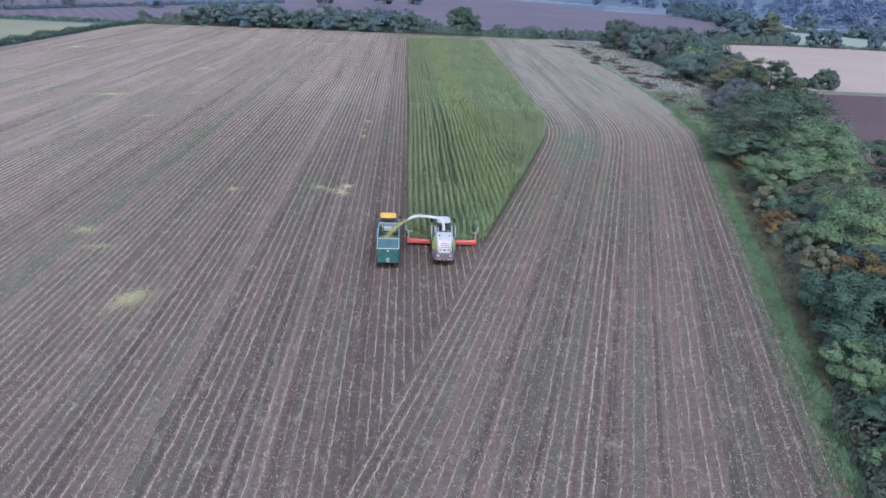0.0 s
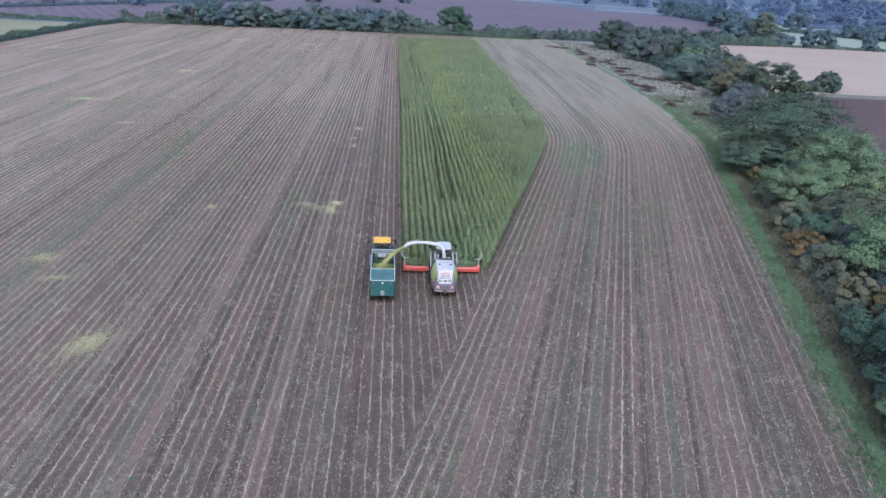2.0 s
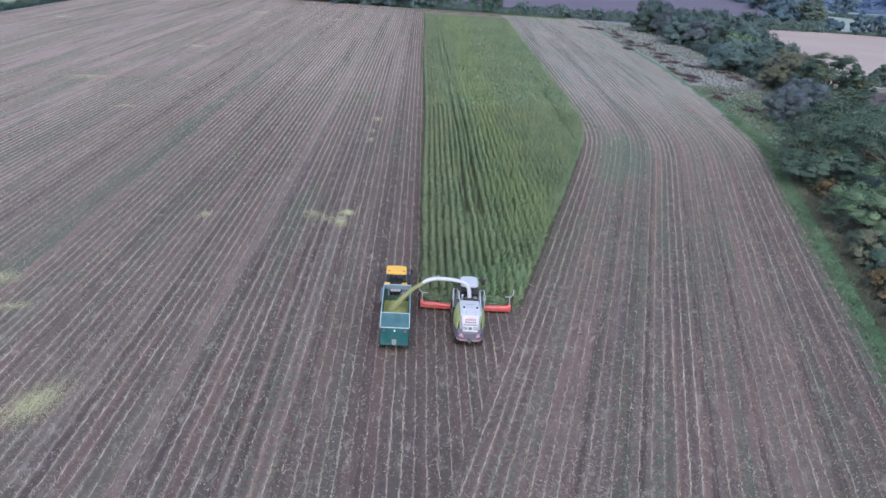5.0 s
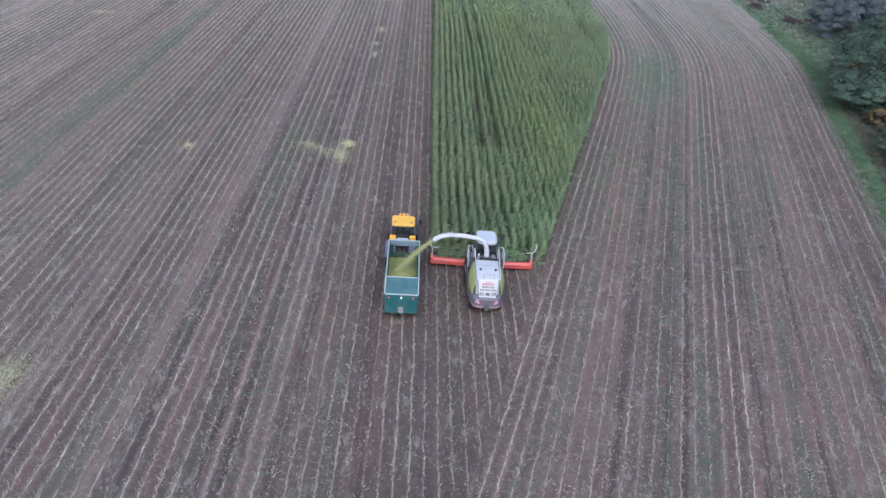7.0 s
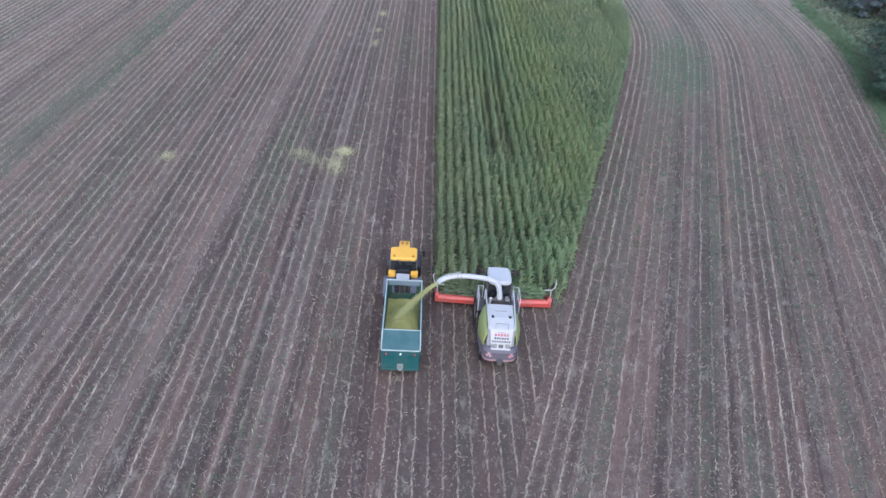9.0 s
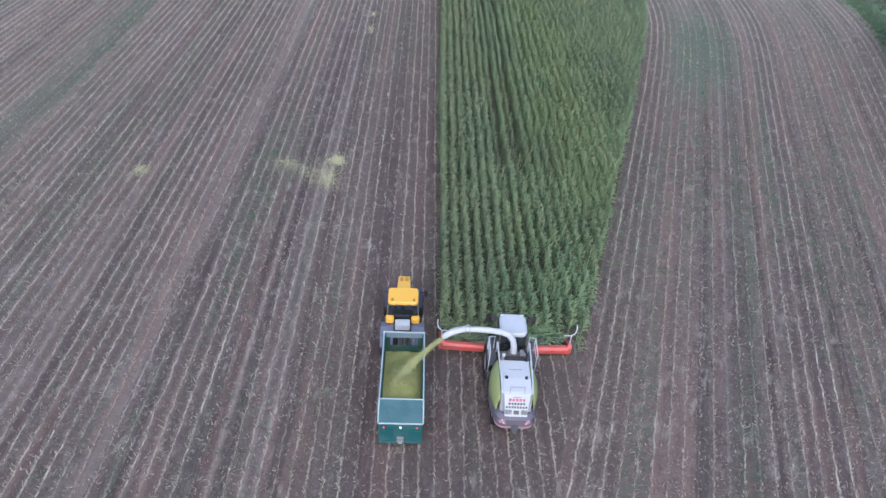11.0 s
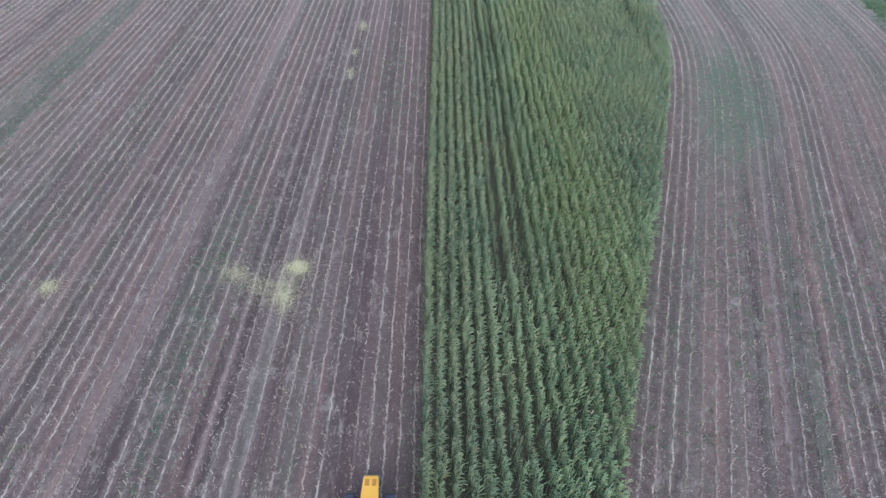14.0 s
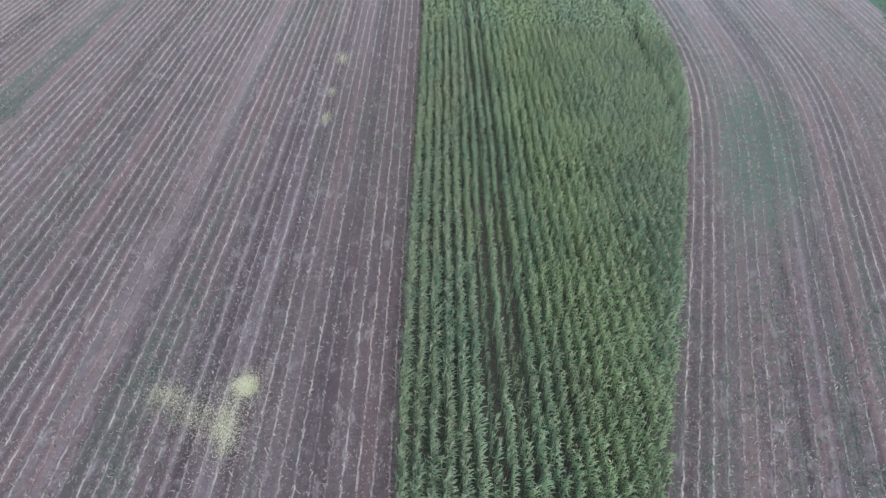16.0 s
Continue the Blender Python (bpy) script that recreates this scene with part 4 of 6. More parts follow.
def plant_arrays(rng, leaves, segs, height, reach, width):
    """One maize plant: a thin stalk and arching leaves in two ranks. Quads."""
    v, f = [], []
    for i in range(3):
        a = 2 * math.pi * i / 3
        v += [(0.016 * math.cos(a), 0.016 * math.sin(a), 0), (0.008 * math.cos(a), 0.008 * math.sin(a), height)]
    for i in range(3):
        j = (i + 1) % 3
        f.append((2 * i, 2 * j, 2 * j + 1, 2 * i + 1))
    turn = rng.uniform(0, math.pi)
    for k in range(leaves):
        z0 = height * (0.25 + 0.72 * k / leaves)
        a = turn + math.pi * k + rng.normal(0, 0.55)
        L = reach * rng.uniform(0.75, 1.15) * (1.50 - 1.0 * k / leaves)
        ca, sa = math.cos(a), math.sin(a)
        b = len(v)
        rise, drop = rng.uniform(0.5, 0.95), rng.uniform(-0.1, 0.4)
        for s in range(segs + 1):
            q = s / segs
            rr, zz = L * q * (1 - 0.25 * q * q), z0 + L * (rise * 2 * q - (drop + rise) * q * q * 1.1)
            w = width * (0.55 + 1.1 * q - 1.55 * q * q) if q < 1 else width * 0.06
            v += [(rr * ca - sa * w, rr * sa + ca * w, zz + 0.02), (rr * ca + sa * w, rr * sa - ca * w, zz - 0.02)]
        for s in range(segs):
            f.append((b + 2 * s, b + 2 * s + 1, b + 2 * s + 3, b + 2 * s + 2))
    return np.array(v), np.array(f)


def tassel_arrays(rng, height):
    v, f = [], []
    for k in range(4):
        a = rng.uniform(0, 6.28)
        t = 0.05 if k == 0 else 0.14
        b = len(v)
        x, y = t * math.cos(a), t * math.sin(a)
        v += [(-0.014, 0, height - 0.05), (0.014, 0, height - 0.05), (x + 0.016, y, height + rng.uniform(0.16, 0.3)), (x - 0.016, y, height + 0.14)]
        f.append((b, b + 1, b + 2, b + 3))
    return np.array(v), np.array(f)


def scatter(kinds, xs, ys_, scale, turn, lean=None, z=None):
    """Many copies of the kinds' arrays, joined."""
    vs, fs, off = [], [], 0
    pick = np.arange(len(xs)) % len(kinds)
    for k, (v, f) in enumerate(kinds):
        m = pick == k
        n = int(m.sum())
        if not n:
            continue
        c, s, q = np.cos(turn[m])[:, None], np.sin(turn[m])[:, None], scale[m][:, None]
        x, y, zz = v[:, 0][None], v[:, 1][None], v[:, 2][None]
        X, Y, Z = (x * c - y * s) * q, (x * s + y * c) * q, np.repeat(zz, n, axis=0) * q
        if lean is not None:
            X, Y = X + Z * lean[m, 0:1], Y + Z * lean[m, 1:2]
        if z is not None:
            Z = Z + z[m][:, None]
        vs.append(np.stack([X + xs[m][:, None], Y + ys_[m][:, None], Z], axis=2).reshape(-1, 3))
        fs.append((f[None] + (off + np.arange(n) * len(v))[:, None, None]).reshape(-1, f.shape[1]))
        off += n * len(v)
    return np.concatenate(vs), np.concatenate(fs)


def crop_spots(rng, y0, y1, step):
    """Plant places in rows 0.75 m apart, between the straight edge and the slanting one."""
    xs, yy = [], []
    row = 0
    while row < 48:
        x = 0.30 + 0.75 * row
        y = np.arange(y0, y1, step) + rng.uniform(-0.3, 0.3, len(np.arange(y0, y1, step))) * step
        xx = x + rng.normal(0, 0.085, len(y)) + 0.18 * np.sin(y * 0.05 + 1.0)
        lim = np.array([headland(float(q)) for q in y]) - 0.35
        ok = xx < lim
        # thin wheelings
        hard = 0.28 - 0.2 * np.clip((y - 88) / 20, 0, 1)
        for g in (-0.72, 0.72):
            ok &= ~((np.abs(xx - wheeling(y) - g) < 0.30) & (rng.random(len(y)) < hard))
        gr = 23.8 + 0.02 * (y - 115)
        ok &= ~((np.abs(xx - gr) < 0.42) & (y > 108) & (rng.random(len(y)) < 0.75))
        ok &= rng.random(len(y)) > 0.03
        # the front is ragged where the header has just reached
        ok &= (y > CUT_Y + 0.25 * np.sin(xx * 2.0)) | (xx > 7.7)
        xs.append(xx[ok])
        yy.append(y[ok])
        row += 1
    return np.concatenate(xs), np.concatenate(yy)


def crop():
    rng = np.random.default_rng(21)
    top = base("maize_crop", pose(0, 0, 0), "tall green standing maize in close rows", "crop")
    near = [plant_arrays(rng, 14, 2, 2.15, 0.48, 0.027) for _ in range(12)]
    far = [plant_arrays(rng, 5, 2, 2.15, 0.68, 0.095) for _ in range(8)]
    tas = [tassel_arrays(rng, 2.12) for _ in range(6)]
    # single plants at the front of the cut
    xs, yy = crop_spots(rng, CUT_Y - 1.3, CUT_Y + 5.2, 0.17)
    meshes = []
    for v, f in near:
        me = bpy.data.meshes.new("maize_plant")
        me.from_pydata([tuple(p) for p in v], [], [tuple(int(i) for i in q) for q in f])
        me.materials.append(MAIZE)
        meshes.append(me)
    order = np.argsort(yy)
    single = order[:300]
    for i in single:
        ob = new("maize_plant", meshes[int(i) % len(meshes)])
        ob.parent = top
        s = rng.uniform(0.9, 1.08)
        ob.matrix_basis = Matrix.Translation((xs[i], yy[i], 0)) @ Euler((rng.normal(0, 0.05), rng.normal(0, 0.05), rng.uniform(0, 6.28))).to_matrix().to_4x4() @ Matrix.Diagonal((s, s, s, 1))
    rest = order[300:]
    x2, y2 = crop_spots(rng, CUT_Y + 5.2, 136, 0.17)
    ax, ay = np.concatenate([xs[rest], x2]), np.concatenate([yy[rest], y2])
    n = len(ax)
    tall = np.array([0.97 + 0.16 * noise.noise((float(a) * 0.15, float(b) * 0.06, 0)) for a, b in zip(ax, ay)]) * rng.uniform(0.88, 1.08, n) * (1 - 0.24 * trodden(ax, ay)) * (1 - 0.32 * in_wheel(ax, ay))
    v, f = scatter(near, ax, ay, tall, rng.uniform(0, 6.28, n), rng.normal(0, 0.05, (n, 2)))
    tagged(raw("standing_maize", v, f, MAIZE, top), kind="stuff")
    v, f = scatter(tas, ax[::2], ay[::2], tall[::2], rng.uniform(0, 6.28, len(ax[::2])))
    tagged(raw("tassel", v, f, TASSEL, top), kind="stuff")
    fx, fy = crop_spots(rng, 136, 299, 0.36)
    n = len(fx)
    v, f = scatter(far, fx, fy, rng.uniform(0.90, 1.08, n) * (1 - 0.26 * trodden(fx, fy)) * (1 - 0.38 * in_wheel(fx, fy)), rng.uniform(0, 6.28, n), rng.normal(0, 0.05, (n, 2)))
    tagged(raw("standing_maize", v, f, MAIZE, top), kind="stuff")
    v, f = scatter(tas, fx[::3], fy[::3], np.full(len(fx[::3]), 1.03), rng.uniform(0, 6.28, len(fx[::3])))
    tagged(raw("tassel", v, f, TASSEL, top), kind="stuff")
    return n


crop()


# ---- stubble, litter and weeds on the field ----
def stub_arrays(h, r):
    v = [(r * math.cos(a), r * math.sin(a), z) for z in (-0.02, h) for a in (0, 2.1, 4.2)]
    return np.array(v), np.array([(0, 1, 4, 3), (1, 2, 5, 4), (2, 0, 3, 5)])


def shards(name, x, y, z, long, wide, lift, leaf, label, rng):
    """Torn bits of leaf and stalk, one triangle each, lying at x, y, z."""
    n = len(x)
    a = rng.uniform(0, 6.28, n)
    d = np.stack([np.cos(a), np.sin(a), np.zeros(n)], 1) * long[:, None]
    q = np.stack([-np.sin(a), np.cos(a), np.zeros(n)], 1) * wide[:, None]
    c = np.stack([x, y, z], 1)
    tip = c + d
    tip[:, 2] += lift
    v = np.stack([c - d * 0.7 - q, c - d * 0.5 + q, tip], 1).reshape(-1, 3)
    return tagged(raw(name, v, np.arange(3 * n).reshape(n, 3), leaf), label, "litter", kind="stuff")


def wide_at(y):
    return np.array([head_w(float(q)) for q in y])


def stub_rows():
    rng = np.random.default_rng(31)
    xs, yy = [], []
    y_all = np.arange(16, 152, 0.19)
    e = np.array([headland(float(q)) for q in y_all])
    hw = wide_at(y_all)
    def wave(k, seed):
        """Rows stagger a little along their length."""
        return np.array([0.09 * noise.noise((k * 2.3 + seed, float(q) * 0.45, 5)) + 0.05 * noise.noise((k * 4.1, float(q) * 1.7, 6)) for q in y_all])
    thin = np.clip((152 - y_all) / 48, 0, 1)
    for k in range(-64, 45):
        y = y_all + rng.uniform(-0.06, 0.06, len(y_all))
        x = 0.375 + 0.75 * k + rng.normal(0, 0.03, len(y)) + wave(k, 0)
        reach = 22 + 0.62 * (y - 10)
        strong = any(lo <= 0.375 + 0.75 * k <= hi for lo, hi in BOLD_LANES)
        worn = any(abs(0.375 + 0.75 * k - c) < w * 0.5 for c, w in PALE_LANES + DARK_LANES)
        gap = np.array([noise.noise((k * 3.7, float(q) * 0.6, 2)) for q in y_all])
        ok = (x < e) & (x > -reach) & ~((x > -0.1) & ((y > CUT_Y - 0.6) | (x > 7.7) & (y > CUT_Y - 1.5))) & (rng.random(len(y)) + 0.7 * gap < (0.3 if worn else 0.85 if strong else 0.66)) & (rng.random(len(y)) < thin)
        xs.append(x[ok])
        yy.append(y[ok])
    for k in range(38):
        y = y_all + rng.uniform(-0.06, 0.06, len(y_all))
        u = 0.625 + 0.75 * k
        x = e + u * hw / 28.75 + rng.normal(0, 0.035, len(y)) + wave(k, 90)
        worn = any(abs(200 + u - c) < w * 0.5 for c, w in PALE_LANES + DARK_LANES)
        gap = np.array([noise.noise((k * 3.7 + 90, float(q) * 0.6, 2)) for q in y_all])
        ok = (x < e + hw - 1.0) & (rng.random(len(y)) + 0.7 * gap < (0.25 if worn else 0.8 if k < 6 else 0.6)) & (rng.random(len(y)) < thin)
        xs.append(x[ok])
        yy.append(y[ok])
    xs, yy = np.concatenate(xs), np.concatenate(yy)
    n = len(xs)
    v, f = scatter([stub_arrays(0.17, 0.022), stub_arrays(0.22, 0.020), stub_arrays(0.13, 0.024)], xs, yy, rng.uniform(0.7, 1.3, n), rng.uniform(0, 6, n), rng.normal(0, 0.4, (n, 2)))
    tagged(raw("maize_stubble", v, f, STALK), "pale cut maize stalks standing in rows", "stubble", kind="stuff")
    # torn sheaths and leaves caught along the rows
    shards("row_litter", xs + rng.normal(0, 0.035, n), yy + rng.normal(0, 0.08, n), rng.uniform(0.03, 0.12, n), rng.uniform(0.05, 0.12, n), rng.uniform(0.016, 0.034, n), rng.uniform(0.0, 0.14, n), STALK, "pale torn maize leaves caught along the stubble rows", rng)
    # the far part of the field, seen flat
    y_far = np.arange(70, 332, 0.5)
    ef, hf = np.array([headland(float(q)) for q in y_far]), wide_at(y_far)
    fx, fy = [], []
    for k in range(-168, 45):
        strong = any(lo <= 0.375 + 0.75 * k <= hi for lo, hi in BOLD_LANES[:3])
        share = 0.85 if strong else 0.42 + 0.6 * noise.noise((k * 0.31, 0.5, 7))
        if k < -80:
            share *= 0.5
        y = y_far + rng.uniform(-0.2, 0.2, len(y_far))
        x = 0.375 + 0.75 * k + rng.normal(0, 0.05, len(y))
        ok = (x < ef) & ~((x > -0.1) & (y < 300)) & (rng.random(len(y)) + 0.6 * np.array([noise.noise((k * 0.9, float(q) * 0.05, 2)) for q in y_far]) < share) & (y < 318 + 0.12 * x) & ((rng.random(len(y)) < (y - 100) / 48) | (x < -(22 + 0.62 * (y - 10))))
        fx.append(x[ok])
        fy.append(y[ok])
    for k in range(38):
        y = y_far + rng.uniform(-0.2, 0.2, len(y_far))
        x = ef + (0.625 + 0.75 * k) * hf / 28.75 + rng.normal(0, 0.05, len(y))
        ok = (rng.random(len(y)) < 0.6 * np.clip((y - 100) / 48, 0, 1))
        fx.append(x[ok])
        fy.append(y[ok])
    fx, fy = np.concatenate(fx), np.concatenate(fy)
    n = len(fx)
    blade = (np.array([(-0.045, 0, 0), (0.045, 0, 0), (0.04, 0.02, 0.15), (-0.045, 0.01, 0.15)]), np.array([(0, 1, 2, 3)]))
    v, f = scatter([blade], fx, fy, rng.uniform(0.7, 1.3, n), rng.uniform(-0.8, 0.8, n), rng.normal(0, 0.3, (n, 2)))
    tagged(raw("maize_stubble", v, f, FAR_STALK), "pale cut maize stalks far up the field", "stubble", kind="stuff")
    # leaf litter, thicker in strips and patches
    n = 280000
    y = 16 + 140 * rng.random(n) ** 1.1
    x = -62 + 116 * rng.random(n)
    el = np.array([headland(float(q)) for q in y])
    thick = np.array([noise.noise((float(a) * 0.35, float(b) * 0.06, 9)) + 0.7 * noise.noise((float(a) * 0.9, float(b) * 0.7, 3)) for a, b in zip(x, y)])
    ok = (x < el + wide_at(y) - 0.5) & ~((x > -0.2) & (x < el + 0.1) & ((y > CUT_Y - 0.5) | (x > 7.6) & (y > CUT_Y - 1.5))) & (x > -(22 + 0.62 * (y - 10))) & (thick + 0.9 * rng.random(n) > 0.32) & (rng.random(n) < (156 - y) / 45) & ((x < -5) | (x > el) | (rng.random(n) < 0.55))
    x, y = x[ok], y[ok]
    n = len(x)
    big = np.where(rng.random(n) < 0.22, 1.7, 1.0)
    shards("leaf_litter", x, y, np.full(n, 0.035), rng.uniform(0.035, 0.095, n) * big, rng.uniform(0.014, 0.036, n) * big, rng.uniform(0.0, 0.12, n), CHAFF, "dry pale maize leaf litter over the stubble", rng)
    # long torn leaf strips and stalk ends, thrown out from the rows
    n = 62000
    y = 16 + 84 * rng.random(n) ** 1.15
    x = -44 + 84 * rng.random(n)
    el = np.array([headland(float(q)) for q in y])
    heap = np.array([noise.noise((float(a) * 0.5, float(b) * 0.10, 23)) + 0.5 * noise.noise((float(a) * 1.3, float(b) * 0.9, 29)) for a, b in zip(x, y)])
    ok = (x < el + wide_at(y) - 0.6) & ~((x > -0.2) & (x < el + 0.1) & (y > CUT_Y - 1.5)) & (x > -(20 + 0.62 * (y - 10))) & (heap + 0.8 * rng.random(n) > 0.28) & (rng.random(n) < (104 - y) / 30) & ((x < -5) | (x > el) | (rng.random(n) < 0.6))
    x, y = x[ok], y[ok]
    n = len(x)
    shards("torn_leaf_strips", x, y, np.full(n, 0.05), rng.uniform(0.09, 0.20, n), rng.uniform(0.010, 0.020, n), rng.uniform(0.0, 0.10, n), STALK, "long pale torn maize leaves lying between the stubble rows", rng)
    # pale husks and cobs dropped on the headland rows
    n = 5500
    y = rng.uniform(22, 150, n)
    el, hw = np.array([headland(float(q)) for q in y]), wide_at(y)
    x = el + hw * rng.random(n) ** 0.75
    ok = (rng.random(n) + np.array([noise.noise((float(a) * 0.3, float(b) * 0.12, 17)) for a, b in zip(x, y)]) > 0.45) & (x < el + hw - 1)
    x, y = x[ok], y[ok]
    n = len(x)
    shards("husk_litter", x, y, np.full(n, 0.05), rng.uniform(0.06, 0.14, n), rng.uniform(0.03, 0.06, n), rng.uniform(0.0, 0.1, n), HUSK, "pale maize husks dropped over the headland stubble", rng)


stub_rows()


def tufts(name, n, spot, tall, leaf, label, seed, wide=0.05):
    """Upright blades in bunches; spot(rng) gives x, y or None."""
    rng = np.random.default_rng(seed)
    c = []
    while len(c) < n:
        p = spot(rng)
        if p:
            c.append(p)
    c = np.repeat(np.array(c), 6, axis=0) + rng.normal(0, 0.12, (6 * n, 2))
    m = len(c)
    a, h = rng.uniform(0, 6.28, m), tall * rng.uniform(0.5, 1.2, m)
    b = np.stack([c[:, 0], c[:, 1], np.zeros(m)], 1)
    s = np.stack([-np.sin(a), np.cos(a), np.zeros(m)], 1) * wide
    t = b + np.stack([np.cos(a) * h * 0.6, np.sin(a) * h * 0.6, h], 1)
    v = np.stack([b - s, b + s, t], 1).reshape(-1, 3)
    return tagged(raw(name, v, np.arange(3 * m).reshape(m, 3), leaf), label, "plants", kind="stuff")


def on_margin(rng):
    y = rng.uniform(20, 150)
    return (edge(y) + 1.1 + rng.normal(0.0, 0.85), y)


def on_bank(rng):
    y = rng.uniform(18, 118)
    return (edge(y) + rng.uniform(1.8, 4.5), y)


def on_scrub(rng):
    y = rng.uniform(168, 330)
    return (rng.uniform(edge(y) + 2.5, hedge_line(y) + 3), y)


def in_field(rng):
    y, x = rng.uniform(16, 150), rng.uniform(-60, 60)
    if x > edge(y) - 0.5 or (x > -0.2 and x < headland(y) + 0.1 and y > CUT_Y - 0.5) or x < -(22 + 0.62 * (y - 10)):
        return None
    u = x if x < headland(y) else x - headland(y) + 200
    return (x, y) if noise.noise((u * 0.22, y * 0.03, 4)) + 0.25 * rng.random() > 0.38 else None


tufts("margin_grass", 11000, on_margin, 0.20, LEAF["grass"], "short bright green grass along the field edge", 41)
tufts("bank_grass", 7000, on_bank, 0.4, LEAF["bank"], "tall dry grass and weeds on the bank", 42)
tufts("scrub_weeds", 3600, on_scrub, 0.4, LEAF["straw"], "pale dry grass and weeds over the scrub", 43, 0.07)
def on_rough(rng):
    y = rng.uniform(112, 182)
    return (rng.uniform(edge(y) + 0.8, hedge_line(y) + 3), y)


tufts("rough_grass_blades", 5200, on_rough, 0.34, LEAF["rough"], "uneven tufts of green and dry rough grass", 45, 0.06)
tufts("field_weeds", 6500, in_field, 0.11, LEAF["grass"], "small green weeds between the stubble rows", 44, 0.04)
def dock_patch(x, y, r, seed):
    """Dead weeds in a ragged drift: three overlapping scatters of broken brown leaves."""
    rng = np.random.default_rng(seed)
    ps = []
    for k in range(4):
        c = np.array([x, y]) + rng.normal(0, 0.55, 2) * r * np.array([1.0, 1.3])
        ps.append(c + rng.normal(0, 0.38, (int(70 * r), 2)) * r * np.array([rng.uniform(0.5, 1.1), rng.uniform(0.7, 1.6)]))
    p = np.concatenate(ps)
    z = 0.05 + 0.4 * rng.random(len(p)) ** 1.5
    v, f = leaf_tris(rng, np.column_stack([p, z]), np.tile([0, 0, 1.0], (len(p), 1)), 0.22, 0.6)
    return tagged(raw("dead_weed_patch", v, f, LEAF["dock"]), "dark brown patch of dead dock in the scrub", "weeds", kind="stuff")


for i, (x, y, r) in enumerate([(69.6, 302, 4.4), (73.4, 262, 5), (70.5, 244, 4), (75.9, 220, 4.6), (82.4, 211, 3.6), (68.5, 199, 3), (71.5, 195, 3.2), (68.4, 168.5, 2.6), (70.5, 157, 2.4), (84.8, 199, 3), (78, 236, 3.2), (76, 282, 4)]):
    dock_patch(x, y, 0.62 * r, 700 + i)
    for k in range(2):
        py = y + rng0.uniform(-2.4, 2.4) * r
        dock_patch(max(edge(py) + 3.5, x + rng0.uniform(-1.2, 1.8) * r), py, rng0.uniform(0.25, 0.45) * r, 740 + 2 * i + k)


# ---- spilled chopped maize ----
def spill(x, y, rx, ry, heading, n, seed, label):
    rng = np.random.default_rng(seed)
    n *= 3
    p = rng.normal(0, 0.45, (n, 2)) * np.array([rx, ry]) * np.where(rng.random(n) < 0.3, 1.9, 0.9)[:, None]
    c, s = math.cos(radians(heading)), math.sin(radians(heading))
    q = np.stack([x + p[:, 0] * c - p[:, 1] * s, y + p[:, 0] * s + p[:, 1] * c], 1)
    h = 0.10 * np.exp(-((p[:, 0] / rx) ** 2 + (p[:, 1] / ry) ** 2) * 2.2)
    cen = np.stack([q[:, 0], q[:, 1], 0.035 + h * rng.random(n)], 1)
    v, f = leaf_tris(rng, cen, np.tile([0, 0, 1.0], (n, 1)), 0.032, 0.7)
    return tagged(raw("spilled_chop", v, f, SPILL), label, "chopped maize", kind="stuff")


SPILLS = [(-8.4, 86.3, 0.8, 0.9, 0, 1800), (-8.8, 83.6, 0.9, 1.9, 8, 1300), (-12.3, 85.5, 1.6, 1.1, -14, 700), (-10.3, 84.2, 2.0, 1.4, -24, 650), (-8.0, 116.0, 0.6, 1.4, 0, 700), (-7.9, 128.6, 0.7, 1.7, 0, 1300), (-8.0, 121.0, 0.5, 1.2, 0, 500),
          (-35.2, 67.8, 1.7, 1.7, 0, 2600), (-32.0, 63.4, 2.0, 0.9, 10, 1500), (-24.4, 52.1, 1.7, 2.6, -25, 4200), (-23.2, 83.6, 0.8, 0.9, 0, 700), (-64.6, 147.0, 4.0, 2.0, 10, 4500), (-49.3, 126.8, 2.6, 1.2, 10, 1800), (-57.2, 190.1, 3.5, 3.0, 0, 4000), (-61.3, 274, 5, 3.5, 0, 4000), (-108, 226.6, 4, 3, 0, 3000), (-47.7, 152.3, 1.6, 1.4, 0, 700), (-33, 268, 5, 4, 0, 3500)]
for i, (x, y, rx, ry, a, n) in enumerate(SPILLS):
    spill(x, y, rx, ry, a, int(n * (0.75 if y < 100 and x > -30 else 0.45)), 800 + i, "yellow-green spill of chopped maize on the stubble")


# ---- forage harvester ----
def mirrored(make):
    for s in (-1, 1):
        make(s)


